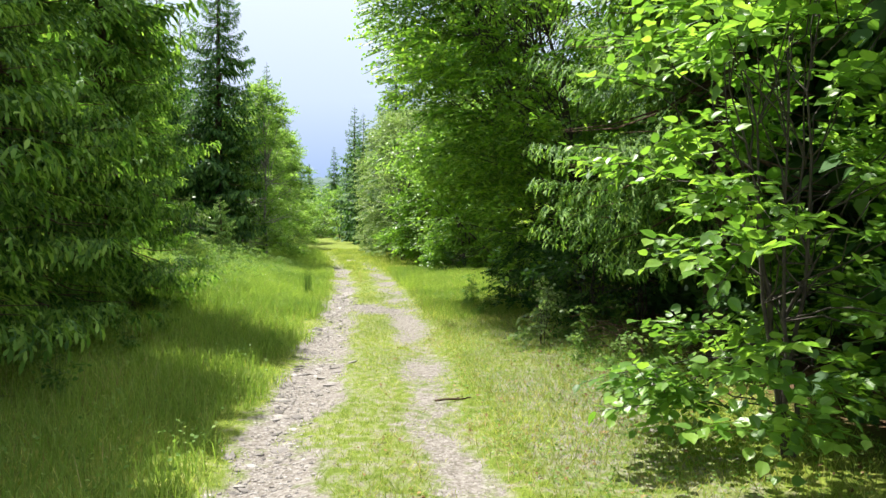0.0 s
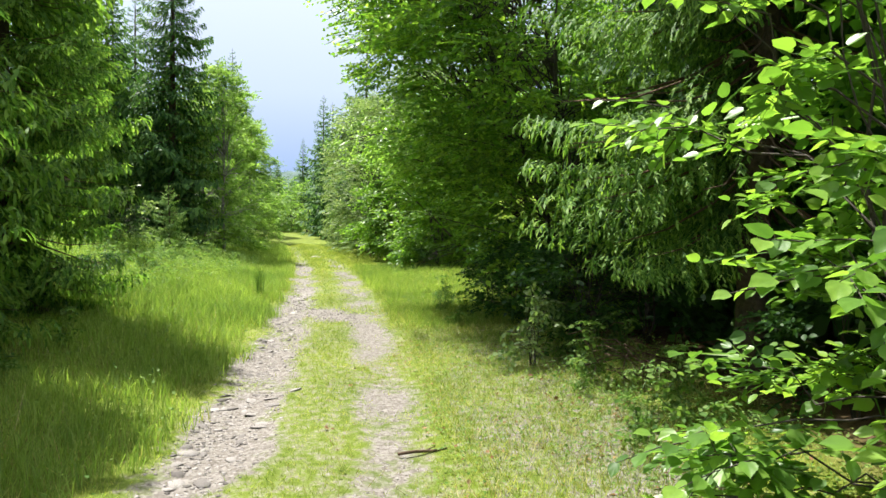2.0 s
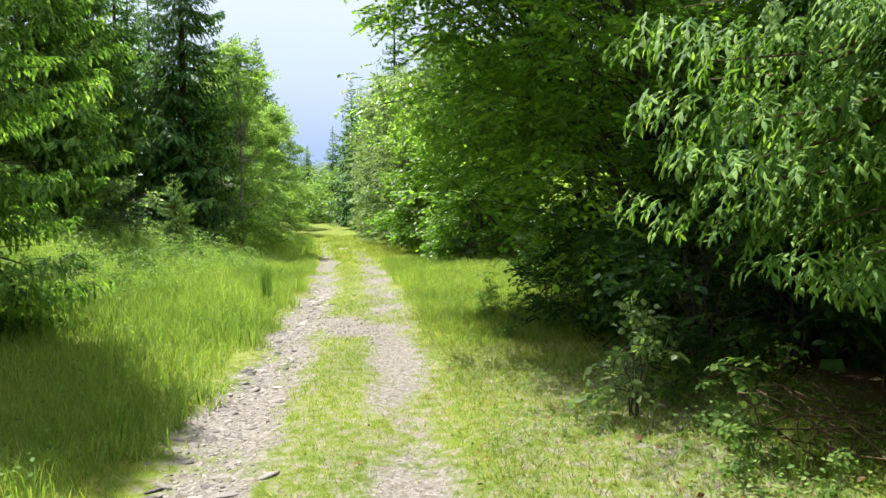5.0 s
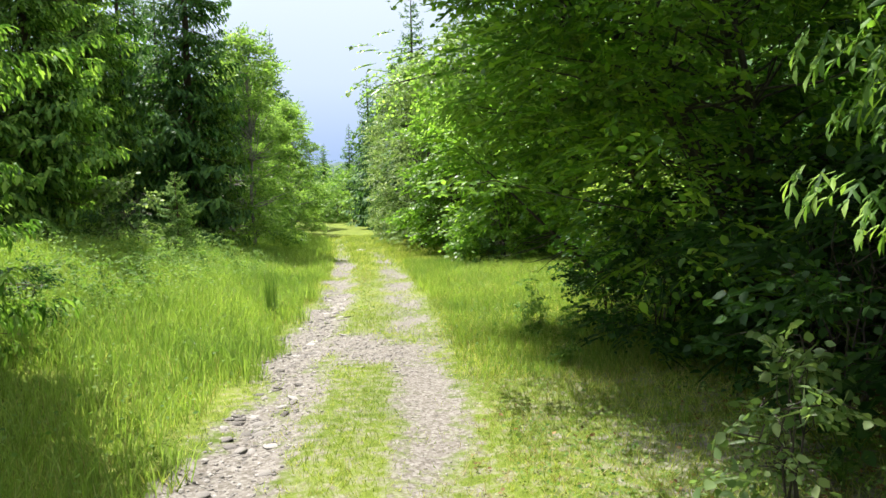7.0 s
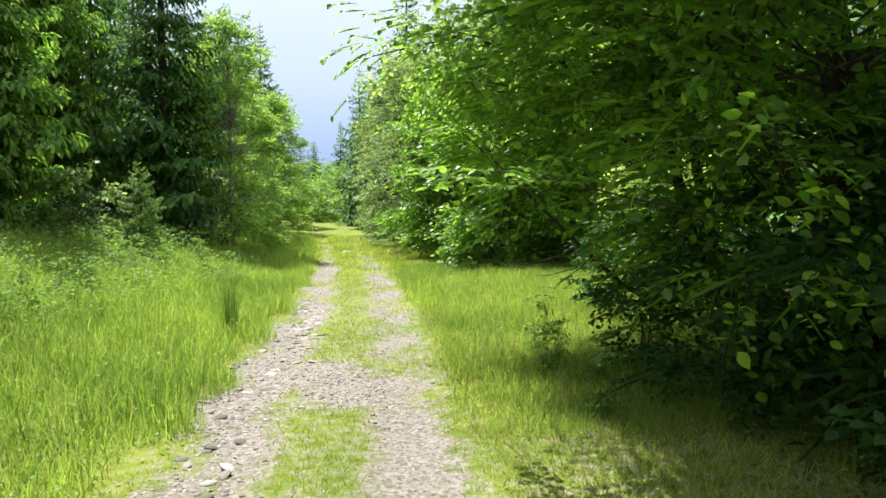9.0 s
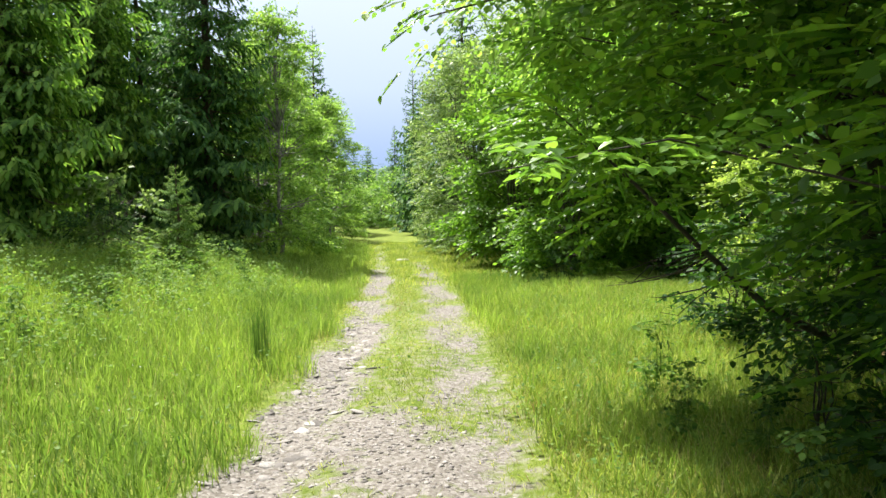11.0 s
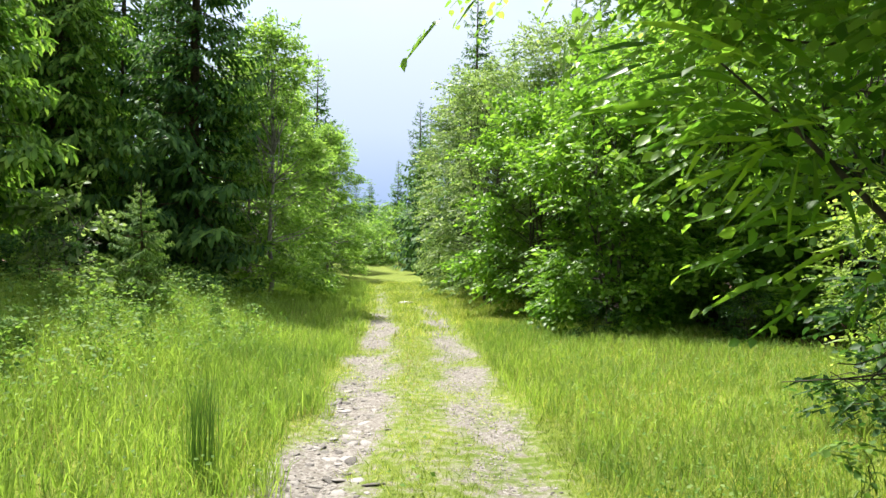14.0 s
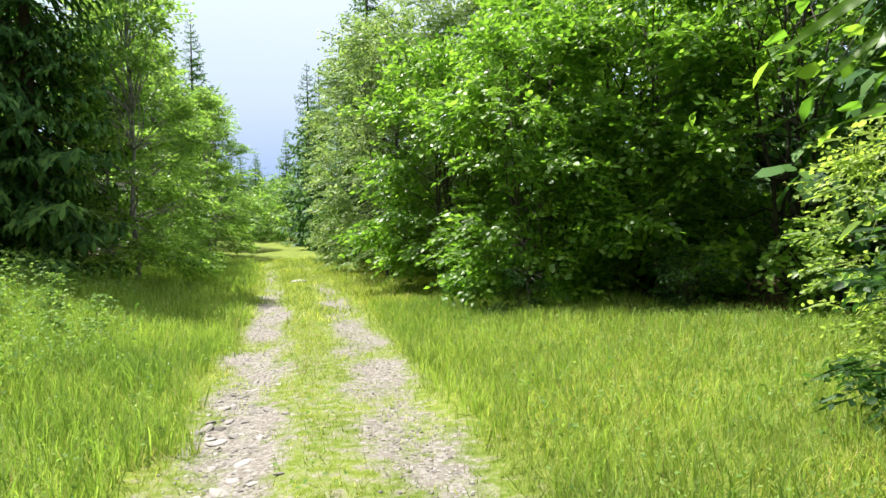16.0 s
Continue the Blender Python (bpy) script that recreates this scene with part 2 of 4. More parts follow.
def tube(pts, radii, sides=6):
    """A tapered tube of quads along points."""
    pts, radii = np.asarray(pts, float), np.asarray(radii, float)
    d = unit(np.gradient(pts, axis=0))
    ref = np.where(np.abs(d[:, 2:3]) > 0.9, np.array([[1.0, 0, 0]]), np.array([[0, 0, 1.0]]))
    a = unit(np.cross(d, ref))
    b = np.cross(d, a)
    ang = np.linspace(0, 2 * np.pi, sides, endpoint=False)
    V = pts[:, None] + radii[:, None, None] * (np.cos(ang)[None, :, None] * a[:, None] + np.sin(ang)[None, :, None] * b[:, None])
    n = len(pts)
    i, j = np.meshgrid(np.arange(n - 1), np.arange(sides), indexing="ij")
    q = np.stack([i * sides + j, i * sides + (j + 1) % sides, (i + 1) * sides + (j + 1) % sides, (i + 1) * sides + j], -1).reshape(-1, 4)
    return V.reshape(-1, 3), q


def bend(a, b, sag=0.0, wob=0.0, n=7):
    """Points from a to b, sagging and wandering."""
    a, b = np.asarray(a, float), np.asarray(b, float)
    s = np.linspace(0, 1, n)[:, None]
    p = a + (b - a) * s
    p[:, 2] += sag * np.sin(np.pi * s[:, 0])
    p[1:-1] += rng.normal(0, wob, (n - 2, 3))
    return p


def part(name, me, parent, label=""):
    ob = new(name, me)
    ob.parent = parent
    return tagged(ob, label)


def thing(name, label, category, group="", place=None):
    e = new(name)
    e.empty_display_size = 0.3
    if place is not None:
        e.matrix_basis = place
    return tagged(e, label, category, group)


# ---- ground ----
def track_x(y):
    y = np.asarray(y, float)
    near = -0.2 - 0.055 * y - 0.0022 * y * y
    end = -0.2 - 0.055 * 48 - 0.0022 * 48 * 48
    return np.where(y < 48, near, end - 0.266 * (y - 48))


def swell(x, y):
    return 0.5 * np.sin(x * 0.9 + 1.3 * np.sin(y * 0.5)) * np.sin(y * 0.7 + 0.8 * np.sin(x * 0.6)) + 0.25 * np.sin(2.3 * x + 0.4 * y) * np.sin(1.9 * y - 0.5 * x)


def ground_z(x, y):
    x, y = np.asarray(x, float), np.asarray(y, float)
    d = x - track_x(y)
    z = -0.14 / (1 + np.exp(-(y - 15.5) / 1.8)) + 0.6 * np.clip((y - 33) / 24.0, 0, 1) ** 1.4
    z = z + np.interp(y, [11.5, 15, 25, 32], [0.42, 1.1, 1.1, 0.5]) * np.clip((-d - 1.6) / 5.0, 0, 1) ** 1.3 + 0.16 * np.clip((d - 1.8) / 3.0, 0, 1)
    z = z - 0.045 * (np.exp(-((d - 0.66) / 0.3) ** 2) + np.exp(-((d + 0.66) / 0.3) ** 2)) * (y < 60)
    return z + 0.035 * swell(x, y) * np.clip(np.abs(d) - 0.6, 0.15, 1.5)


def bareness(x, y):
    """How far the ruts are worn to stone: 1 in their middle, 0 in the turf."""
    d = x - track_x(y) + 0.09 * swell(x * 4.3 + 2, y * 3.1) + 0.06 * np.sin(y * 2.7 + 1.3 * np.sin(y * 0.9))
    wide = np.interp(y, [0, 10, 18, 26, 40], [0.40, 0.40, 0.41, 0.33, 0.16])
    left = np.exp(-(np.abs(d + 0.64) / wide) ** 3)
    right = np.exp(-(np.abs(d - 0.58) / (wide * np.interp(y, [6, 12, 15], [0.82, 0.85, 1.0]))) ** 3) * np.interp(y, [6, 12, 15], [1.0, 0.95, 1.0])
    worn = np.exp(-((y - 13.6) / 0.95) ** 4) * np.exp(-(d / 0.9) ** 4) * 1.2
    patchy = 0.82 + 0.5 * swell(x * 2.6, y * 1.9 + 3) + 0.4 * swell(x * 6.1 + 1, y * 4.3)
    return np.clip(np.maximum(np.maximum(left * 1.05, right * 0.95), worn) * patchy, 0, 1) * np.interp(y, [22, 40], [1, 0.35])


def litter(x, y):
    """How far needle litter takes the place of turf, under the trees of both sides."""
    right = np.clip((x - np.interp(y, [5, 9, 11, 16, 17.5, 22, 24], [2.6, 2.4, 2.1, 2.2, 4.5, 4.5, 2.0])) / 0.8 + 0.4 * swell(x * 2.1, y * 2.3), 0, 1)
    left = np.clip((np.interp(y, [3, 12, 14, 24, 27, 40, 60], [-4.6, -4.6, -8.2, -9.0, -8.4, -10.5, -17.0]) - x) / 0.8 + 0.4 * swell(x * 2.1, y * 2.3), 0, 1)
    return np.maximum(right, left) * (y < 60)


def axis_steps(lo, hi, step, far):
    inner = np.arange(lo, hi + 1e-6, step)
    grow = [step * 1.35 ** k for k in range(1, 40)]
    out = np.cumsum(grow)
    out = out[out < far]
    return np.concatenate([(lo - out)[::-1], inner, hi + out])


gx, gy = axis_steps(-9, 5, 0.11, 900), axis_steps(0, 40, 0.16, 1200)
GX, GY = np.meshgrid(gx, gy)
GV = np.stack([GX, GY, ground_z(GX, GY)], -1).reshape(-1, 3)
nx = len(gx)
gi, gj = np.meshgrid(np.arange(len(gy) - 1), np.arange(nx - 1), indexing="ij")
GF = np.stack([gi * nx + gj, gi * nx + gj + 1, (gi + 1) * nx + gj + 1, (gi + 1) * nx + gj], -1).reshape(-1, 4)
ground_me = fast_mesh("ground", GV, [GF], [M_ground], smooth=True)
attr = ground_me.attributes.new("bare", "FLOAT", "POINT")
thin = 0.40 * np.exp(-((GX - track_x(GY)) / 1.25) ** 6) * np.interp(GY, [20, 32], [1, 0.2])
verge = (0.50 + 0.25 * swell(GX * 1.9, GY * 1.6)) * np.clip((GX - track_x(GY) - 0.9) / 0.3, 0, 1) * np.clip((2.6 - GX) / 0.8, 0, 1) * np.interp(GY, [10, 12.5, 15], [1, 0.5, 0])
attr.data.foreach_set("value", np.maximum(bareness(GX, GY), np.maximum(thin, verge)).ravel().astype(np.float32))
attr = ground_me.attributes.new("litter", "FLOAT", "POINT")
attr.data.foreach_set("value", litter(GX, GY).ravel().astype(np.float32))
ground = tagged(new("ground", ground_me), "grassy forest floor with two worn gravel wheel ruts", "ground", kind="structure")


# ---- spruces ----
def needle_twig(length, width, droop=0.18, ridged=False):
    """A twig along +y, thick with needles: a pointed strip, ridged where it is seen near, drooping towards the tip."""
    V, F = [], []
    for q, w in ((0.0, 0.6), (0.6, 1.0)):
        V += [(-w * width, q * length, -0.25 * w * width), (w * width, q * length, 0.25 * w * width)]
    V.append((0, length, 0))
    F = [(0, 1, 3), (0, 3, 2), (2, 3, 4)]
    if ridged:
        V += [(0, 0, 0.4 * width), (0, 0.6 * length, 0.5 * width)]
        F = [(0, 5, 6), (0, 6, 2), (5, 1, 3), (5, 3, 6), (2, 6, 4), (6, 3, 4)]
    V = np.array(V)
    V[:, 2] -= droop * V[:, 1] ** 2 / length
    return V, np.array(F)


def spruce_branch(detail, seed):
    """One flat-sprayed branch of length 1 along +y, its side twigs set with short shoots; detail 0 to 3. Gives the older needles and the fresh shoots apart."""
    r = np.random.default_rng(seed)
    n, gap, width, short = ((9, 0, 0.05, 0.14), (14, 0.075, 0.019, 0.085), (24, 0.036, 0.0085, 0.052), (30, 0.018, 0.0046, 0.031))[detail]
    old, fresh = [], []
    axis = lambda s: np.array([0.03 * math.sin(5 * s + seed), s, -0.16 * math.sin(np.pi * s * 0.9) + 0.06 * s * s])
    for k in range(n):
        s = 0.10 + 0.88 * (k + 0.5) / n
        for sg in (-1, 1):
            ln = (0.27 * (1 - s) ** 0.8 + 0.06) * r.uniform(0.6, 1.3) * (1.25 if detail < 2 else 1.0)
            d = unit(np.array([sg * r.uniform(0.5, 1.0), r.uniform(0.4, 0.95), r.uniform(-0.6, 0.12)]))
            p = axis(s)
            v, f = needle_twig(ln, width * 0.9, 0.3)
            R = basis(d, np.array([r.normal(0, 0.2), r.normal(0, 0.2), 1.0]))
            old.append((v @ R.T + p, f))
            m = max(2, int(ln / gap)) if gap else 0
            for q in range(m):
                u = 0.12 + 0.86 * (q + r.uniform(0.2, 0.8)) / m
                side = 1 if q % 2 else -1
                d2 = unit(R @ np.array([side * r.uniform(0.45, 0.95), r.uniform(0.5, 1.0), 0]) + np.array([0, 0, r.uniform(-0.65, 0.1)]))
                v, f = needle_twig(short * r.uniform(0.65, 1.35) * (1.15 - 0.4 * u), width, 0.3, detail == 3)
                root = p + R @ np.array([0, u * ln, -0.3 * u * u * ln])
                (fresh if r.uniform() < 0.2 + 0.5 * u else old).append((v @ basis(d2, np.array([r.normal(0, 0.4), r.normal(0, 0.2), 1.0])).T + root, f))
            if gap or k % 2:
                v, f = needle_twig(short * 1.1, width * 1.1, 0.5)
                fresh.append((v @ basis(unit(d + np.array([0, 0, -0.35])), np.array([0, 0, 1.0])).T + p + R @ np.array([0, 0.93 * ln, -0.26 * ln]), f))
    v, f = needle_twig(short * 1.8, width * 1.2)
    fresh.append((v + axis(0.92), f))
    return join(old), join(fresh)


def build_spruce(name, height, reach, detail, seed, mat, shoots, label, low=0.35, whorl=0.34, per=7, group="spruces", lod_top=99.0, bare=None):
    """A spruce: tapered trunk, dead inner limbs, drooping fans of needles whorl by whorl up to the leader."""
    r = np.random.default_rng(seed)
    e = thing(name, label, "tree", group)
    z = np.linspace(-0.15, height, 14)
    wob = np.cumsum(r.normal(0, 0.012, (14, 2)), axis=0)
    rad = 0.013 * height * (1 - np.linspace(0, 1, 14)) ** 0.9 + 0.008
    v, f = tube(np.column_stack([wob, z]), rad, 8)
    part("trunk", fast_mesh("trunk", v, [f], [M_spruce_bark], smooth=True), e)
    P, R, S, limbs = [], [], [], []
    h = low
    while h < height - 0.08:
        q = (h - low) / (height - low)
        n = max(5, int(per * (1 - 0.35 * q)))
        ln0 = reach * ((1 - q) ** 0.78 * 0.96 + 0.05) * (0.82 + 0.18 * min(1, q * 6))
        a0 = r.uniform(0, 6.28)
        for k in range(n):
            a = a0 + 6.283 * k / n + r.normal(0, 0.2)
            ln = ln0 * r.uniform(0.7, 1.15)
            rise = np.interp(q, [0, 0.35, 0.8, 1], [-0.42, -0.2, 0.25, 0.9]) + r.normal(0, 0.09)
            d = np.array([math.cos(a), math.sin(a), rise])
            p = np.array([np.interp(h, z, wob[:, 0]), np.interp(h, z, wob[:, 1]), h + r.normal(0, 0.06)])
            if bare is None or h > bare[2] or math.cos(a - bare[0]) < math.cos(bare[1]):
                P.append(p)
                R.append(basis(d, np.array([r.normal(0, 0.12), r.normal(0, 0.12), 1.0])))
                S.append(ln / np.linalg.norm(d) * 1.04)
            if ln > 0.5 and detail:
                e1 = p + d / np.linalg.norm(d) * ln * 0.8
                limbs.append(tube(bend(p, e1, -0.08 * ln, 0.01, 4), np.linspace(0.006 + 0.007 * ln, 0.003, 4), 3))
        h += whorl * r.uniform(0.75, 1.25) * (1 - 0.45 * q)
    P, R, S = np.array(P), np.array(R), np.array(S)
    pick = r.integers(0, 3, len(P))
    old, fresh = [], []
    for k in range(3):
        for level, hi in ((detail, (pick == k) & (P[:, 2] <= lod_top)), (1, (pick == k) & (P[:, 2] > lod_top))):
            if hi.any():
                (ov, of), (fv, ff) = spruce_branch(level, 50 + k)
                old.append(scatter(ov, of, P[hi], R[hi], S[hi]))
                fresh.append(scatter(fv, ff, P[hi], R[hi], S[hi]))
    v, f = join(old)
    pieces, mats, faces = [v], [mat], [f]
    at_ = len(v)
    for (v, f), m in ((join(fresh), shoots), (join(limbs) if limbs else (None, None), M_twig)):
        if v is not None:
            pieces.append(v)
            faces.append(f + at_)
            mats.append(m)
            at_ += len(v)
    part("crown", fast_mesh("crown", np.concatenate(pieces), faces, mats, list(range(len(mats)))), e)
    return e


def at(ob, x, y, turn=0.0, size=1.0, sink=0.0):
    ob.matrix_basis = pose(x, y, float(ground_z(x, y)) - sink, 0, 0, turn) @ Matrix.Diagonal((size, size, size, 1))
    return ob


def again(ob, x, y, turn, size, sink=0.0):
    c = copy_thing(ob, pose(x, y, float(ground_z(x, y)) - sink, 0, 0, turn))
    c.scale = (size, size, size)
    return c


# ---- broad-leaved trees and shrubs ----
def leaf_shape(kind):
    """A folded leaf of length 1 along +y: two faces of four corners, or a rounder one of eight triangles."""
    if kind == "round":
        out = [(0, 0, 0), (0.24, 0.03, 0.05), (0.37, 0.20, 0.09), (0.39, 0.28, 0.08), (0.46, 0.46, 0.09), (0.43, 0.54, 0.07), (0.40, 0.70, 0.03), (0.31, 0.78, 0.02), (0.15, 0.96, -0.05), (0, 1.14, -0.14)]
    elif kind == "lobed":
        out = [(0, 0, 0), (0.38, -0.02, 0.04), (0.24, 0.26, 0.04), (0.56, 0.52, 0.02), (0.26, 0.60, 0.03), (0, 1.0, -0.08)]
    elif kind == "narrow":
        out = [(0, 0, 0), (0.17, 0.25, 0.03), (0.19, 0.5, 0.02), (0.09, 0.8, -0.02), (0, 1.0, -0.06)]
    else:
        out = [(0, 0, 0), (0.34, 0.28, 0.06), (0.30, 0.62, 0.05), (0, 1.0, -0.06)]
    if kind == "kite":
        return np.array([(0, 0, 0), (0.36, 0.45, 0.07), (0, 1, -0.05), (-0.36, 0.45, 0.07)], float), np.array([(0, 1, 2), (0, 2, 3)])
    n = len(out)
    V = out + [(-x, y, z) for x, y, z in out[1:-1]]
    right = list(range(n))
    left = [0, n - 1] + [n + k for k in range(n - 3, -1, -1)]
    tris = []
    for ring in (right, left):
        tris += [(ring[0], ring[k], ring[k + 1]) for k in range(1, len(ring) - 1)]
    return np.array(V, float), np.array(tris)


def spray(kind, leaves, length, leaf, seed, droop=0.25, loose=0.6):
    """A twig along +y with leaves turned to both sides."""
    r = np.random.default_rng(seed)
    v0, f0 = leaf_shape(kind)
    pieces = []
    for k in range(leaves):
        s = (k + 0.6) / leaves
        sg = 1 if k % 2 else -1
        d = np.array([sg * r.uniform(0.6, 1.2) * (1 - 0.4 * s), r.uniform(0.05, 0.8), r.uniform(-0.6, 0.2)])
        up = np.array([r.normal(0, loose), r.normal(0, loose), 1.0])
        p = np.array([sg * 0.02, s * length, -droop * length * s * s])
        pieces.append(((v0 @ basis(d, up).T) * leaf * r.uniform(0.65, 1.15) + p, f0))
    pieces.append((np.array([(-0.003, 0, 0), (0.003, 0, 0), (0, length * 0.5, -droop * length * 0.25), (0, length, -droop * length)]), np.array([(0, 1, 2), (0, 2, 3)])))
    return join(pieces)


def build_broadleaf(name, label, height, spread, seed, mat, bark, kind="oval", leaf=0.07, sprays=900, clumps=26, stems=4, trunk_r=0.05,
                    base=0.25, lean=(0.0, 0.0), leaves=9, spray_len=0.42, droop=0.3, category="tree", group="", shell=0.45, clump_r=0.36, limbs=8, widest=0.4, leaf_parts=0, loose=0.6, lane=None):
    """Stems from the ground fork into limbs, each limb ends in a clump of leafy sprays; the clumps leave gaps between them."""
    r = np.random.default_rng(seed)
    e = thing(name, label, category, group)
    top = np.array([lean[0], lean[1], height])
    heads, wood = [], []
    for s in range(stems):
        a = 6.283 * s / stems + r.normal(0, 0.4)
        out = (0.0 if stems == 1 else spread * r.uniform(0.15, 0.4))
        tip = np.array([lean[0] * 0.8 + math.cos(a) * out, lean[1] * 0.8 + math.sin(a) * out, height * r.uniform(0.72, 0.92)])
        foot = np.array([math.cos(a) * trunk_r * (stems > 1), math.sin(a) * trunk_r * (stems > 1), -0.12])
        p = bend(foot, tip, 0.0, 0.03 * spread, 9)
        heads.append(p)
        v, f = tube(p, trunk_r * (1 - np.linspace(0, 0.85, 9)), 7)
        part("trunk" if stems == 1 else "stem", fast_mesh("stem", v, [f], [bark], smooth=True), e)
    C = []
    for k in range(clumps):
        u = unit(r.normal(0, 1, 2)) * math.sqrt(r.uniform(shell ** 2, 1))
        q = base + (1 - base) * (k + r.uniform(0, 1)) / clumps
        zc = q * height
        w = spread * max(0.05, 1 - ((q - widest) / 0.68) ** 2) ** 0.5
        C.append(np.array([lean[0] * q + u[0] * w, lean[1] * q + u[1] * w, zc]))
    P, D = [], []
    per = np.maximum(1, r.multinomial(sprays, r.dirichlet(np.full(clumps, 6.0))))
    for c, m in zip(C, per):
        p = heads[int(r.integers(0, stems))]
        j = int(np.clip(np.searchsorted(p[:, 2], c[2] * r.uniform(0.45, 0.8)), 1, 8))
        v = bend(p[j], c, 0.05, 0.04, 6)
        wood.append(tube(v, np.linspace(trunk_r * 0.32, 0.004, 6), 4))
        cr = clump_r * spread * r.uniform(0.7, 1.35)
        o = unit(r.normal(0, 1, (m, 3))) * (r.uniform(0, 1, (m, 1)) ** 0.5) * cr
        o[:, 2] *= 0.6
        P.append(c + o)
        axis_dir = np.array([lean[0] * 0.5, lean[1] * 0.5, 0])
        d = unit((c - axis_dir) * np.array([1, 1, 0.25])) * 0.7 + unit(o) * 0.8 + r.normal(0, 0.35, (m, 3))
        d[:, 2] = d[:, 2] * 0.5 - droop * 0.4
        D.append(d)
    P, D = np.concatenate(P), np.concatenate(D)
    if lane:
        wx, wy = P[:, 0] + lane[0], P[:, 1] + lane[1]
        free = (wx - track_x(wy) > 2.0) | (P[:, 2] > np.interp(wx - track_x(wy), [-0.5, 0.7, 1.1, 1.6, 2.0], [3.1, 2.9, 2.4, 1.9, 1.3]))
        P, D = P[free], D[free]
    P[:, 2] = np.maximum(P[:, 2], 0.12)
    face = P * np.array([1, 1, 0]) - np.array([lean[0] * 0.5, lean[1] * 0.5, 0])
    R = basis(D, np.array([0, 0, 1.0]) + 0.9 * loose * unit(face) + r.normal(0, 0.75 * loose, P.shape))
    S = r.uniform(0.7, 1.25, len(P))
    pick = r.integers(0, 3, len(P))
    out = []
    if leaf_parts:
        chosen = np.argsort(P[:, 0] + 0.25 * np.abs(P[:, 2] - 1.2))[:leaf_parts]
        pick[chosen] = 9
        lv, lf = leaf_shape(kind)
        leaf_me = fast_mesh("leaf", lv, [lf], [mat])
        for k in chosen:
            ax, root = R[k], P[k] - R[k] @ np.array([0, spray_len * 0.5, 0])
            v, f = tube(np.array([root + ax @ np.array([0, spray_len * q, -droop * spray_len * q * q]) * S[k] for q in (0, 0.5, 1)]), np.array([0.004, 0.003, 0.0015]), 4)
            twig = part("twig", fast_mesh("twig", v, [f], [bark]), e)
            for j in range(leaves):
                q, sg = (j + 0.6) / leaves, (1 if j % 2 else -1)
                d = ax @ np.array([sg * r.uniform(0.6, 1.1) * (1 - 0.7 * q), r.uniform(0.4, 0.9), r.uniform(-0.5, 0.1)])
                lr = basis(d, np.array([r.normal(0, 0.3), r.normal(0, 0.3), 1.0]))
                lp = root + ax @ np.array([sg * 0.01, spray_len * q, -droop * spray_len * q * q]) * S[k]
                lo = part("leaf", leaf_me, twig)
                size = leaf * r.uniform(0.7, 1.15)
                lo.matrix_basis = Matrix.Translation(Vector(lp)) @ Matrix([list(row) for row in lr]).to_4x4() @ Matrix.Diagonal((size, size, size, 1))
    for k in range(3):
        hi = pick == k
        if hi.any():
            v, f = spray(kind, leaves, spray_len, leaf, seed * 10 + k, droop, loose)
            out.append(scatter(v, f, P[hi] - np.einsum("nij,j->ni", R[hi], np.array([0, spray_len * 0.5, 0])), R[hi], S[hi]))
    v, f = join(out)
    lv, lf = join(wood[limbs:])
    part("crown", fast_mesh("crown", np.concatenate([v, lv]), [f, lf + len(v)], [mat, bark], [0, 1]), e)
    for lv, lf in wood[:limbs]:
        part("limb", fast_mesh("limb", lv, [lf], [bark], smooth=True), e)
    return e


# left row, nearest first
sp_a = at(build_spruce("spruce", 10.5, 2.3, 2, 11, M_spruce, M_shoot, "tall dark green spruce with drooping branches at the track's verge", lod_top=4.6, per=8, whorl=0.3), -5.7, 11.6, 20, 0.96)
sp_b = at(build_spruce("spruce", 12.5, 2.4, 1, 12, M_spruce, M_shoot, "tall spruce with sunlit fresh green shoots beside the grass", whorl=0.33, per=8), -10.0, 21.4, 70, 0.86)
sp_d = at(build_spruce("spruce", 13.0, 2.5, 1, 13, M_spruce_dark, M_shoot_dull, "tall dark spruce standing deep in the forest edge", whorl=0.42, per=7), -9.0, 28.0, 10)
sp_far = at(build_spruce("spruce", 12.0, 2.3, 0, 14, M_spruce_dark, M_shoot_dull, "distant dark spruce in the forest row", whorl=0.5, per=7), -15.0, 60.0, 0, 1.22)
sp_r = at(build_spruce("spruce", 10.5, 2.35, 3, 15, M_spruce, M_shoot, "spruce with bright hanging shoots over the verge", low=1.75, lod_top=4.2, per=9, whorl=0.25, bare=(radians(108), radians(92), 4.0)), 3.2, 8.0, 200, 1.05)
for x, y, tn, s in ((-4.95, 5.7, 100, 0.95), (-5.4, 8.5, 220, 0.95)):
    again(sp_a, x, y, tn, s)
for x, y, tn, s in ((-12.0, 27.2, 200, 1.0), (-12.4, 16.6, 300, 0.85)):
    again(sp_b, x, y, tn, s)
# (-5.7, 3.2) and (4.7, 2.8) are unseen, added to cast shade into the view
for x, y, tn, s in ((-9.6, 8.5, 250, 1.1), (-9.4, 4.4, 60, 1.1), (-13.6, 29.2, 200, 1.1), (-13.0, 18.6, 290, 1.1), (-12.6, 31.0, 60, 1.0), (5.2, 9.7, 210, 1.1), (-5.7, 3.2, 30, 0.95), (-13.2, 22.6, 40, 1.0), (4.6, 11.6, 20, 1.0), (5.0, 5.9, 80, 1.0), (4.7, 2.8, 170, 1.0)):
    again(sp_far, x, y, tn, s)
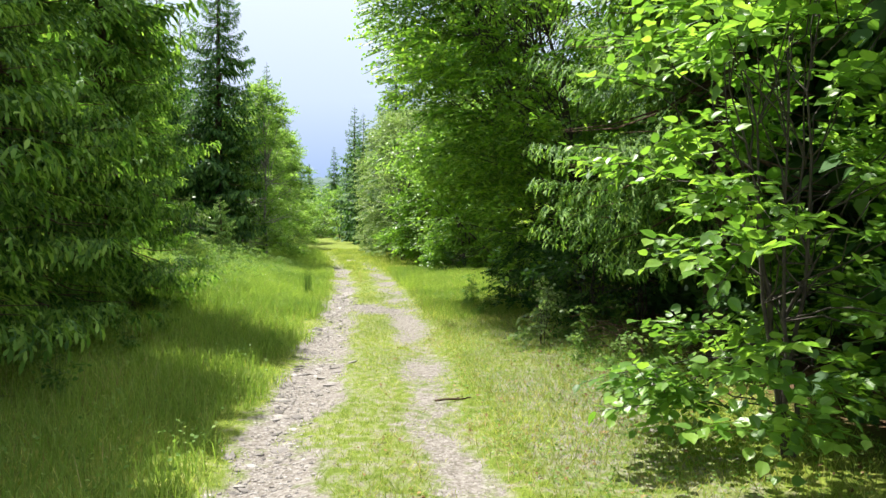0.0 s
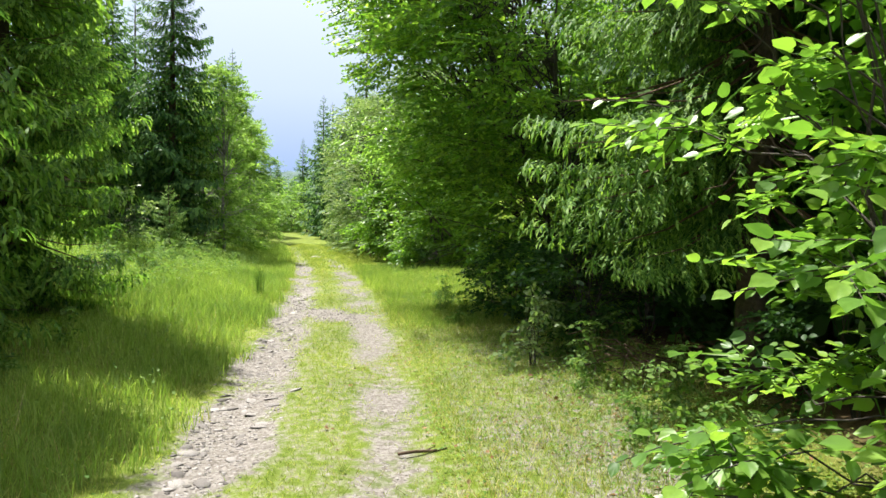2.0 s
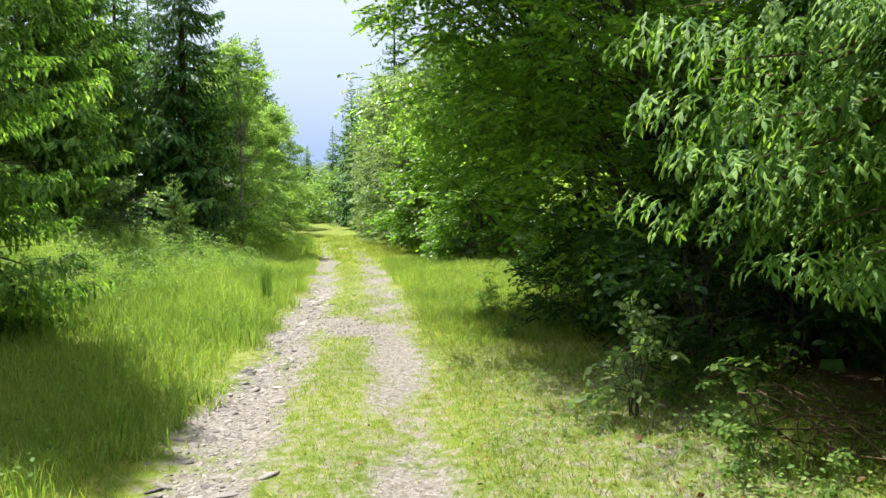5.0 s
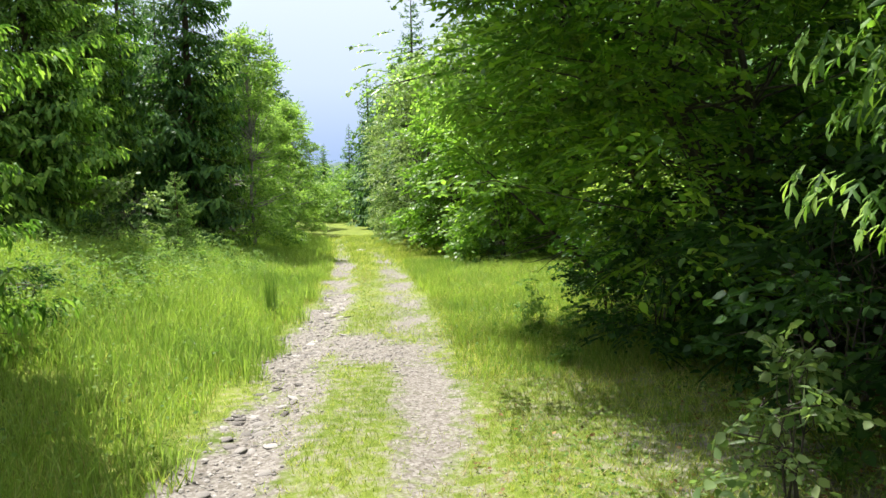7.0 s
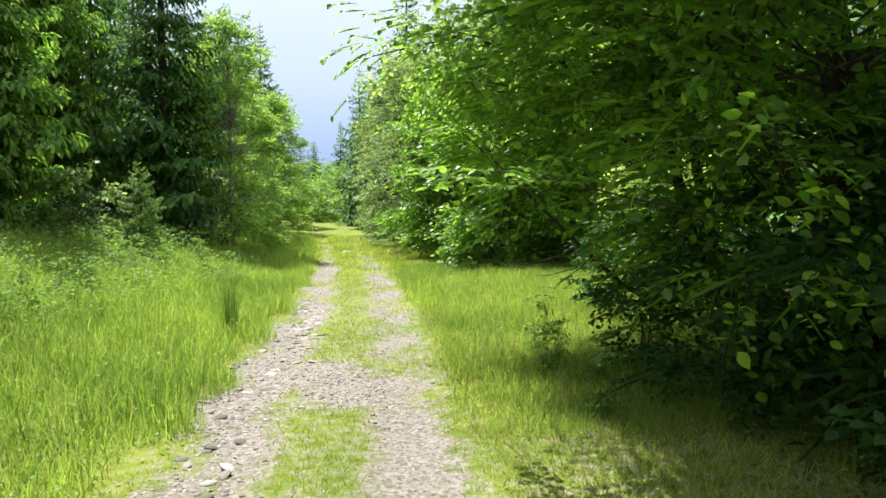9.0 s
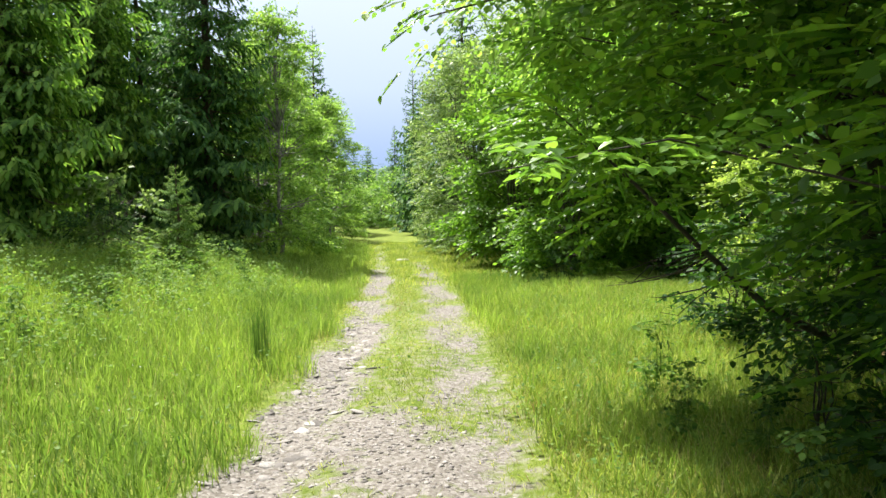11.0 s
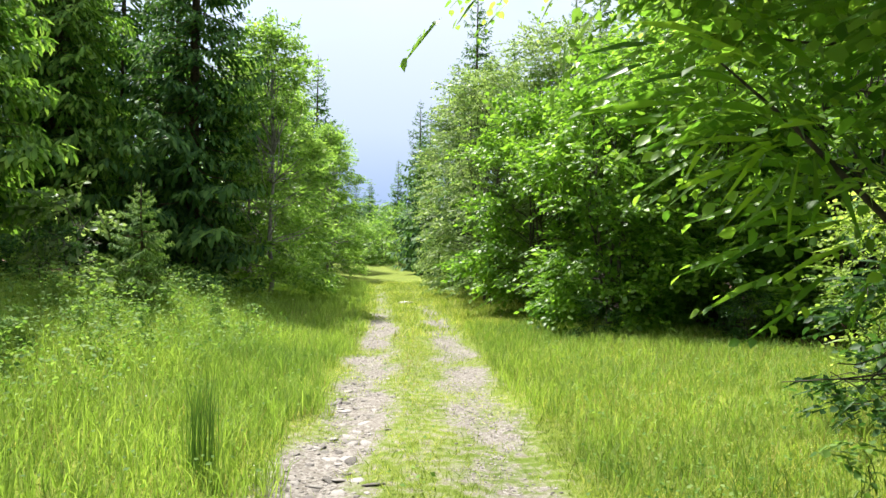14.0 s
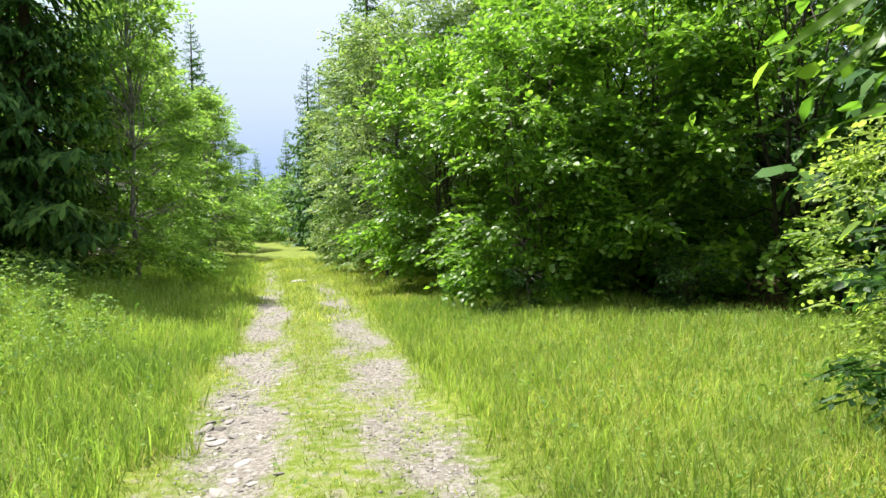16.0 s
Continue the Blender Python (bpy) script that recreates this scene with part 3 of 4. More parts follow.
for x, y, tn, s in ((-8.6, -1.5, 40, 1.0), (-6.6, -4.0, 140, 0.95), (5.4, 13.6, 330, 1.1), (6.4, 17.2, 130, 1.1), (5.8, 22.0, 350, 1.0), (6.6, 29.5, 80, 1.1), (6.2, 5.4, 20, 1.0), (5.6, 0.5, 60, 0.95), (7.6, 8.0, 300, 1.1), (8.0, 25.5, 190, 1.1)):
    again(sp_far, x, y, tn, s)
for x, y, tn, s in ((-5.3, 47.5, 310, 0.74), (-2.5, 38.6, 15, 0.98), (-6.4, 51.5, 75, 0.83), (-1.0, 45.0, 145, 0.95), (1.5, 40.0, 205, 1.0), (-13.4, 36.0, 265, 1.0), (-14.6, 43.5, 325, 1.0), (4.4, 36.5, 30, 1.0), (-16.0, 51.0, 35, 1.0),
                    (-18.5, 70.0, 95, 1.0), (-20.0, 80.0, 155, 0.9), (-4.5, 60.0, 215, 1.0), (-8.5, 68.0, 275, 0.9), (-12.0, 78.0, 335, 0.8), (-17.5, 92.0, 55, 0.75), (-22.0, 96.0, 115, 0.8), (-19.8, 99, 10, 0.7), (-14.4, 76.0, 20, 0.62), (-16.4, 79.0, 120, 0.66),
                    (1.5, 52.0, 175, 1.1), (6.5, 45.0, 235, 1.1), (8.0, 36.0, 295, 1.1)):
    again(sp_far, x, y, tn, s)
deep = random.Random(5)
for x0, y0, dy, n in ((-15.5, -6, 5.0, 10), (9.6, 0, 4.2, 9), (3.6, 32.0, 5.5, 3)):
    for k in range(n):
        again(sp_far, x0 + deep.uniform(-1, 1), y0 + dy * k + deep.uniform(-1, 1), deep.uniform(0, 360), deep.uniform(0.85, 1.15))

young = at(build_spruce("young_spruce", 2.45, 0.95, 1, 16, M_young, M_young, "young spruce about head height in tall grass", low=0.15, whorl=0.19, per=6, group=""), -7.1, 22.3, 0, 0.9, 0.12)

birch = at(build_broadleaf("birch", "light green birch with small leaves at the track side", 7.4, 1.75, 21, M_birch, M_birch_bark, kind="kite", leaf=0.10, sprays=1800, clumps=90, stems=1, trunk_r=0.07, base=0.03, group="birches", widest=0.26, clump_r=0.3), -7.5, 29.6, 0)
for x, y, tn, s in ((-8.9, 31.6, 70, 0.95), (-9.0, 35.2, 140, 0.95), (-10.2, 39.6, 210, 0.95), (-11.5, 45.0, 280, 0.9), (-13.2, 52.0, 30, 0.9), (-9.7, 43.5, 330, 0.95), (-11.0, 49.5, 100, 1.05)):
    again(birch, x, y, tn, s)

alder = at(build_broadleaf("alder", "dense dark green alder arching over the track edge", 8.4, 2.4, 22, M_alder, M_bark, leaf=0.078, sprays=5600, clumps=150, stems=5, trunk_r=0.05, base=0.04, group="alders", lean=(-2.3, 0.0), widest=0.6, lane=(2.9, 12.7)), 2.9, 12.7, 0)
alder2 = at(build_broadleaf("alder", "leaning pale green alder with long boughs hanging over the track", 8.2, 2.3, 23, M_alder_pale, M_bark, leaf=0.07, sprays=5600, clumps=160, stems=2, trunk_r=0.07, base=0.28, group="alders", lean=(-2.9, 0.0), widest=0.6, clump_r=0.22, lane=(2.7, 14.7)), 2.7, 14.7, 0)
foot = np.array([2.7, 14.7, float(ground_z(2.7, 14.7))])
bough = np.array([(3.0, 14.6, 0.0), (2.2, 14.7, 0.30), (1.4, 14.6, 0.70), (0.85, 14.55, 1.2), (0.40, 14.5, 1.65), (0.05, 14.45, 1.98), (-0.25, 14.45, 2.25)]) - foot


def leafy_bough(name, parent, pts, radii, kind, leaf, sprays, loose, mat, seed, start=0.3, droop=0.35, length=0.36):
    """A bough along pts with sprays of leaves hanging about it."""
    r = np.random.default_rng(seed)
    v, f = tube(pts, radii, 7)
    b = part(name, fast_mesh(name, v, [f], [M_bark], smooth=True), parent, "dark leaning bough")
    t = np.linspace(0, 1, len(pts))
    q = r.uniform(start, 1.0, sprays)
    P = np.stack([np.interp(q, t, pts[:, k]) for k in range(3)], -1)
    off = r.normal(0, 1, P.shape) * loose * np.array([1, 1, 0.7])
    way = unit(np.gradient(pts, axis=0))[np.clip((q * (len(pts) - 1)).astype(int), 0, len(pts) - 1)]
    D = way * 0.6 + unit(off) * 0.9 * np.array([1, 1, min(1.0, droop * 2)]) + np.array([0, 0, -droop])
    R = basis(D, np.array([0, 0, 1.0]) + r.normal(0, min(0.3, droop), P.shape))
    v, f = spray(kind, 8, length, leaf, seed, droop, min(0.6, 0.15 + droop))
    v, f = scatter(v, f, P + off, R, r.uniform(0.7, 1.2, sprays))
    part("foliage", fast_mesh("foliage", v, [f], [mat]), b)
    return b


leafy_bough("bough", alder2, bough, np.array([0.05, 0.040, 0.029, 0.021, 0.015, 0.010, 0.004]), "oval", 0.062, 130, 0.2, M_alder, 82, 0.6)
leafy_bough("bough", alder2, np.array([(2.2, 14.9, 2.2), (1.4, 14.9, 2.7), (0.6, 15.0, 3.1), (-0.3, 15.0, 3.3), (-1.2, 15.0, 3.1)]) - foot, np.array([0.04, 0.034, 0.026, 0.018, 0.006]), "round", 0.056, 300, 0.34, M_alder_pale, 83, 0.1, 0.28, 0.3)
leafy_bough("bough", alder, np.array([(2.4, 12.3, 1.0), (1.5, 12.2, 1.42), (0.7, 11.9, 1.58), (0.05, 11.85, 1.74), (-0.66, 11.75, 1.62)]) - np.array([2.9, 12.7, float(ground_z(2.9, 12.7))]), np.array([0.010, 0.008, 0.006, 0.004, 0.002]), "round", 0.062, 18, 0.05, M_hazel, 84, 0.5, 0.05, 0.24)
tw = np.random.default_rng(81)
for k in range(14):
    p0 = bough[1] + (bough[3] - bough[1]) * tw.uniform(0, 1)
    p1 = p0 + np.array([tw.uniform(-0.75, -0.25), tw.uniform(-0.2, 0.5), tw.uniform(-0.3, 0.2)])
    v, f = tube(bend(p0, p1, -0.05, 0.03, 6), np.linspace(0.008, 0.002, 6), 4)
    part("dead_twig", fast_mesh("dead_twig", v, [f], [M_bark]), alder2, "bare dark twig")
maple = at(build_broadleaf("maple", "broad bushy maple with bright yellow-green leaves", 5.0, 1.75, 24, M_maple, M_bark, kind="kite", leaf=0.12, sprays=1700, clumps=80, stems=5, trunk_r=0.04, base=0.03, group="maples"), 0.9, 25.4, 0)
for x, y, tn, s in ((2.9, 25.6, 120, 1.15), (5.0, 24.4, 240, 1.3), (-0.3, 28.4, 60, 1.05), (2.0, 28.5, 300, 1.35)):
    again(maple, x, y, tn, s)
willow = at(build_broadleaf("willow", "grey-green willow bush with reddish twigs", 6.8, 1.7, 25, M_willow, M_bark, kind="kite", leaf=0.09, sprays=2000, clumps=80, stems=4, trunk_r=0.05, base=0.03, group="willows"), -1.7, 31.6, 0)
for x, y, tn, s in ((-2.2, 35.0, 80, 1.05), (-3.3, 39.8, 190, 0.85), (0.4, 33.5, 140, 1.25)):
    again(willow, x, y, tn, s)
low_shrub = at(build_broadleaf("low_shrub", "distant low green shrub closing the end of the track", 2.7, 1.3, 29, M_birch, M_bark, kind="kite", leaf=0.14, sprays=300, clumps=30, stems=3, trunk_r=0.02, base=0.03, group="far shrubs", category="shrub", limbs=0), -9.4, 56.5)
for x, y, tn, s in ((-11.0, 58.5, 130, 1.0), (-12.6, 60.5, 230, 1.2), (-8.0, 55.0, 300, 1.4), (-14.2, 63.0, 10, 1.5), (-10.2, 62.0, 80, 1.5)):
    again(low_shrub, x, y, tn, s)
hazel = at(build_broadleaf("hazel", "sunlit hazel bush with large rounded leaves beside the track", 3.7, 1.15, 26, M_hazel, M_bark, kind="round", leaf=0.088, sprays=900, clumps=70, stems=6, trunk_r=0.02, base=0.08, leaves=7, spray_len=0.4, category="shrub", lean=(-0.25, 0.0), clump_r=0.3, leaf_parts=42, limbs=12, loose=0.28, droop=0.12), 2.4, 4.7, 0)
small_bush = at(build_broadleaf("dogwood_bush", "small sunlit pale green bush at the forest edge", 0.75, 0.36, 27, M_willow, M_bark, leaf=0.055, sprays=70, clumps=12, stems=4, trunk_r=0.008, base=0.15, leaves=7, spray_len=0.2, category="shrub", limbs=0), 1.38, 9.25, 0, 1.15)
again(small_bush, -8.0, 22.0, 140, 2.3)
# undergrowth in the darkened leaf colour, painted shade along the foot of the trees
under = at(build_broadleaf("undergrowth_bush", "leafy undergrowth bush, leaves coloured dark for the shade under the trees", 1.5, 0.8, 28, M_under, M_bark, kind="oval", leaf=0.075, sprays=190, clumps=20, stems=5, trunk_r=0.012, base=0.1, leaves=6, spray_len=0.35, category="shrub", group="undergrowth", limbs=0), 2.2, 10.2, 0)
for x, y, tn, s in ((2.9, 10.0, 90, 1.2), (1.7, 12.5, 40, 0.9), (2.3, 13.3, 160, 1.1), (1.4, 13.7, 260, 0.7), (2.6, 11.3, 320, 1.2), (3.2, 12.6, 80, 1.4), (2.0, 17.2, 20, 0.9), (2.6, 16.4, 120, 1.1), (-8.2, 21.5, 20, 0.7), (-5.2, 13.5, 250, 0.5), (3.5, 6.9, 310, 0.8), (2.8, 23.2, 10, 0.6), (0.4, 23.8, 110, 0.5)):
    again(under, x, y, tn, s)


# ---- grass ----
def blades(n_seg, P, height, width, lean_amt, r):
    """Grass blades at P: one bent triangle each, or a bent strip of three."""
    n = len(P)
    a = r.uniform(0, 6.283, n)
    side = np.stack([np.cos(a), np.sin(a), np.zeros(n)], -1)
    b = r.uniform(0, 6.283, n)
    ln = np.stack([np.cos(b), np.sin(b), np.zeros(n)], -1) * (lean_amt * r.uniform(0.2, 1.3, n) * height)[:, None]
    up = np.array([0, 0, 1.0]) * height[:, None]
    w = width[:, None] * side
    if n_seg == 1:
        V = np.stack([P - w, P + w, P + ln + up], 1)
        F = np.arange(3)[None] + 3 * np.arange(n)[:, None]
        return V.reshape(-1, 3), F
    mid = P + ln * 0.3 + up * 0.58
    V = np.stack([P - w * 0.8, P + w * 0.8, mid - w * 0.75, mid + w * 0.75, P + ln + up * r.uniform(0.78, 1.0, n)[:, None]], 1)
    F = np.array([(0, 1, 3), (0, 3, 2), (2, 3, 4)])[None] + 5 * np.arange(n)[:, None, None]
    return V.reshape(-1, 3), F.reshape(-1, 3)


def seed_places(n, x0, x1, y0, y1, r, clump=0.0):
    x, y = r.uniform(x0, x1, n), r.uniform(y0, y1, n)
    if clump:
        m = max(1, n // 14)
        cx, cy = r.uniform(x0, x1, m), r.uniform(y0, y1, m)
        k = r.integers(0, m, n)
        near = r.uniform(0, 1, n) < 0.65
        x = np.where(near, cx[k] + r.normal(0, clump, n), x)
        y = np.where(near, cy[k] + r.normal(0, clump, n), y)
    return x, y


def grass_field(name, label, zones, mat, seed, segs):
    """zones: (count, x from, x to, y from, y to, height, half width, lean, keep(x, y, d, random))."""
    r = np.random.default_rng(seed)
    out = []
    for n, x0, x1, y0, y1, h, w, lean_amt, keep in zones:
        x, y = seed_places(n, x0, x1, y0, y1, r, 0.09)
        d = x - track_x(y)
        ok = keep(x, y, d, r.uniform(0, 1, n))
        x, y = x[ok], y[ok]
        P = np.stack([x, y, ground_z(x, y) - 0.01], -1)
        hh = h * r.uniform(0.45, 1.25, len(x)) * (0.85 + 0.35 * swell(x * 1.7, y * 1.7))
        out.append(blades(segs, P, hh, w * r.uniform(0.6, 1.3, len(x)), lean_amt, r))
    v, f = join(out)
    return tagged(new(name, fast_mesh(name, v, [f], [mat])), label, "grass", kind="stuff")


def open_left(x, y, d, u):
    return (d < -1.0 - 0.15 * u + 0.14 * np.sin(y * 2.1 + np.sin(y * 0.77)) + 0.08 * np.sin(y * 5.3)) & (u < np.interp(-d, [0.9, 1.3, 6, 9], [0.5, 1, 1, 0.5])) & (u > 0.9 * litter(x, y))


def open_right(x, y, d, u):
    return (d > 0.95 + 0.2 * u) & (u < np.interp(x, [1.5, 3, 6], [1, 0.7, 0.4])) & (u > 0.9 * litter(x, y))


def strip(x, y, d, u):
    return (u > bareness(x, y) * 1.16 + 0.35 * np.clip(swell(x * 3.1 + 5, y * 2.3), 0, 1)) & (np.abs(d) < 1.3)


grass_field("tall_grass", "tall lush bright green meadow grass beside the track", (
    (46000, -7.5, -1.0, 2.0, 12.0, 0.27, 0.0042, 0.6, open_left),
    (64000, -8.5, -1.6, 12.0, 24.0, 0.32, 0.0046, 0.6, open_left),
    (26000, -11.0, -2.5, 24.0, 40.0, 0.34, 0.0085, 0.6, open_left),
    (16000, -0.5, 4.0, 12.0, 18.0, 0.22, 0.0042, 0.6, open_right),
    (24000, -2.0, 5.0, 18.0, 26.0, 0.25, 0.0055, 0.6, open_right),
), M_grass, 31, 2)
grass_field("short_turf", "short sunlit turf with dry yellowish tips along the track", (
    (56000, -2.2, 1.2, 2.0, 12.0, 0.06, 0.0036, 1.0, strip),
    (66000, -3.8, 0.6, 12.0, 24.0, 0.075, 0.0040, 1.0, strip),
    (30000, -7.0, -1.5, 24.0, 42.0, 0.14, 0.010, 0.9, strip),
    (40000, 0.0, 3.2, 2.0, 12.5, 0.10, 0.0036, 0.9, open_right),
    (50000, -0.8, 4.6, 12.0, 20.0, 0.13, 0.0045, 0.9, open_right),
    (40000, -1.8, 5.0, 20.0, 27.0, 0.14, 0.007, 0.9, open_right),
    (22000, -4.0, 0.5, 26.0, 46.0, 0.16, 0.011, 0.9, open_right),
    (40000, -8.5, -1.2, 2.0, 24.0, 0.14, 0.006, 0.8, open_left),
), M_turf, 32, 1)


def verge_dry(x, y, d, u):
    return (u < 0.55 + 0.6 * swell(x * 1.3 + 4, y * 1.1)) & (u > bareness(x, y)) & (u > 0.9 * litter(x, y))


grass_field("dry_grass", "dry straw-coloured grass stalks among the turf", (
    (16000, -0.4, 2.4, 2.0, 12.5, 0.10, 0.0030, 1.2, verge_dry),
    (5000, -1.6, 0.4, 2.0, 12.5, 0.05, 0.0030, 1.2, verge_dry),
    (9000, -0.6, 4.2, 12.5, 24.0, 0.17, 0.0034, 0.8, verge_dry),
    (6000, -7.0, -2.2, 4.0, 24.0, 0.34, 0.0030, 0.6, verge_dry),
), M_dry, 34, 1)


# ---- stones of the ruts ----
def stone_mesh(seed):
    r = np.random.default_rng(seed)
    bm = bmesh.new()
    bmesh.ops.create_icosphere(bm, subdivisions=1, radius=0.5)
    for v in bm.verts:
        v.co = Vector((v.co.x * r.uniform(0.75, 1.2), v.co.y * r.uniform(0.7, 1.1), v.co.z * 0.4 * r.uniform(0.7, 1.2)))
    V = np.array([v.co[:] for v in bm.verts])
    F = np.array([[v.index for v in f.verts] for f in bm.faces])
    bm.free()
    return V, F


def stone_places(n, y0, y1, side, r):
    y = r.uniform(y0, y1, n)
    off = -0.70 if side < 0 else 0.62 if side > 0 else 0.0
    x = track_x(y) + off + r.normal(0, 0.19 if side < 0 else 0.17 if side > 0 else 0.45, n)
    ok = bareness(x, y) > r.uniform(0.15, 0.7, n)
    return x[ok], y[ok]


track = tagged(new("track", None), "two rutted lines of loose grey gravel stones", "track", kind="structure")
shapes = [stone_mesh(60 + k) for k in range(6)]
sr = np.random.default_rng(33)
pieces = []
for n, y0, y1, side, lo, hi in ((3600, 2.5, 16, -1, 0.015, 0.05), (2400, 2.5, 16, 1, 0.01, 0.028), (2600, 16, 28, -1, 0.015, 0.05), (2400, 16, 28, 1, 0.015, 0.045), (1500, 12.2, 15.2, 0, 0.012, 0.05)):
    x, y = stone_places(n, y0, y1, side, sr)
    size = lo + (hi - lo) * sr.uniform(0, 1, len(x)) ** 2
    a = sr.uniform(0, 6.283, len(x))
    R = basis(np.stack([np.cos(a), np.sin(a), sr.normal(0, 0.15, len(x))], -1), np.array([0, 0, 1.0]) + sr.normal(0, 0.2, (len(x), 3)))
    P = np.stack([x, y, ground_z(x, y) - size * 0.02], -1)
    pick = sr.integers(0, 6, len(x))
    for k in range(6):
        m = pick == k
        pieces.append(scatter(*shapes[k], P[m], R[m], size[m]))
v, f = join(pieces)
gravel = part("gravel", fast_mesh("gravel", v, [f], [M_stone]), track, "loose small grey gravel")
tagged(gravel, kind="stuff")
stone_me = [fast_mesh("stone", sv, [sf], [M_stone]) for sv, sf in shapes]
x, y = stone_places(900, 3.2, 20.5, -1, sr)
for k in range(min(290, len(x))):
    size = sr.uniform(0.05, 0.15)
    o = part("stone", stone_me[k % 6], track)
    o.matrix_basis = pose(x[k], y[k], float(ground_z(x[k], y[k])) - 0.002, sr.normal(0, 9), sr.normal(0, 9), sr.uniform(0, 360)) @ Matrix.Diagonal((size * sr.uniform(0.8, 1.5), size, size * sr.uniform(0.35, 0.65), 1))


# ---- small things ----
def stems_clump(name, label, n, height, radius, mat, seed, width=0.004, lean_amt=0.12, category="rushes"):
    """A tussock: upright pointed stems out of one root."""
    r = np.random.default_rng(seed)
    e = thing(name, label, category)
    P = np.column_stack([r.normal(0, radius, n), r.normal(0, radius, n), np.full(n, -0.03)])
    v, f = blades(2, P, height * r.uniform(0.55, 1.1, n), np.full(n, width), lean_amt, r)
    part("foliage", fast_mesh("foliage", v, [f], [mat]), e)
    return e


at(stems_clump("rush_tussock", "dark green upright rush tussock in the meadow grass", 80, 0.95, 0.055, M_rush, 41), -3.06, 15.85)
at(stems_clump("grass_tuft", "bright yellow-green tuft of long grass blades", 30, 0.5, 0.05, M_grass, 42, 0.007, 0.35, "grass"), -2.27, 8.8)
tuft = at(stems_clump("grass_tuft", "loose tuft of pale grass beside the ruts", 22, 0.42, 0.06, M_grass, 43, 0.005, 0.5, "grass"), -2.7, 6.0)
for x, y, s in ((-3.3, 7.4, 1.0), (-2.5, 4.9, 0.8), (1.6, 6.2, 0.7), (1.9, 8.0, 0.8), (-3.9, 13.6, 1.0), (-4.6, 18.2, 1.0), (1.2, 10.6, 0.7), (-3.6, 19.6, 0.9)):
    again(tuft, x, y, 57 * x, s)

herb = at(build_broadleaf("leafy_herb", "pale green leafy herb standing in the grass", 0.62, 0.16, 44, M_herb, M_rush, leaf=0.05, sprays=26, clumps=9, stems=3, trunk_r=0.004, base=0.1, leaves=6, spray_len=0.16, category="herb", group="herbs", limbs=0), -5.2, 15.3)
hr = random.Random(9)
for x, y in [(-5.6 + hr.uniform(-1.1, 0.8), 13.4 + 0.42 * k) for k in range(22)] + [(1.75 + hr.uniform(-0.25, 0.8), 5.8 + 0.3 * k) for k in range(14)] + [(-6.6 + hr.uniform(-0.8, 0.6), 20.0 + 0.5 * k) for k in range(8)] + [(0.9 + hr.uniform(-0.4, 1.9), 12.0 + 0.35 * k) for k in range(10)] + [(-3.9 + hr.uniform(-0.8, 0.5), 5.6 + 0.7 * k) for k in range(7)]:
    again(herb, x, y, hr.uniform(0, 360), hr.uniform(0.5, 1.1))

yellow_bush = at(build_broadleaf("dogwood_bush", "sunlit yellow-green bush at the edge of the clearing", 2.0, 0.85, 45, M_sunlit_bush, M_bark, leaf=0.055, sprays=1000, clumps=60, stems=5, trunk_r=0.015, base=0.05, leaves=8, spray_len=0.28, category="shrub"), 3.0, 18.7, 0, 1.05)

brush = thing("brush_pile", "heap of dry brown spruce twigs at the forest edge", "brushwood")
br = np.random.default_rng(46)
for k in range(46):
    c = np.array([br.normal(0, 0.26), br.normal(0, 0.2), abs(br.normal(0.16, 0.12)) + 0.02])
    d = unit(np.array([br.normal(0, 1), br.normal(0, 1), br.normal(0, 0.35)])) * br.uniform(0.15, 0.4)
    v, f = tube(bend(c - d, c + d, 0.03, 0.015, 5), np.linspace(0.007, 0.002, 5), 4)
    part("twig", fast_mesh("twig", v, [f], [M_twig]), brush)
at(brush, 2.35, 8.3)

stick = thing("stick", "weathered brown stick lying across a gravel rut", "stick")
v, f = tube(np.array([(-0.17, -0.06, 0.025), (-0.06, -0.02, 0.03), (0.08, 0.03, 0.02), (0.18, 0.06, 0.03)]), np.array([0.011, 0.012, 0.010, 0.006]), 6)
part("branch", fast_mesh("branch", v, [f], [M_twig], smooth=True), stick)
v, f = tube(np.array([(0.02, 0.01, 0.025), (0.07, 0.07, 0.03), (0.10, 0.11, 0.02)]), np.array([0.006, 0.004, 0.002]), 5)
part("side_twig", fast_mesh("side_twig", v, [f], [M_twig]), stick)
at(stick, 0.12, 6.55)
flat_stone = tagged(new("pale_stone", fast_mesh("pale_stone", shapes[2][0] * np.array([1.3, 0.7, 0.8]), [shapes[2][1]], [M_pale])), "pale flat stone lying in the track far ahead", "stone")
flat_stone.matrix_basis = pose(-4.13, 31.7, float(ground_z(-4.13, 31.7)) + 0.02, 0, 0, 20) @ Matrix.Diagonal((0.42, 0.42, 0.3, 1))


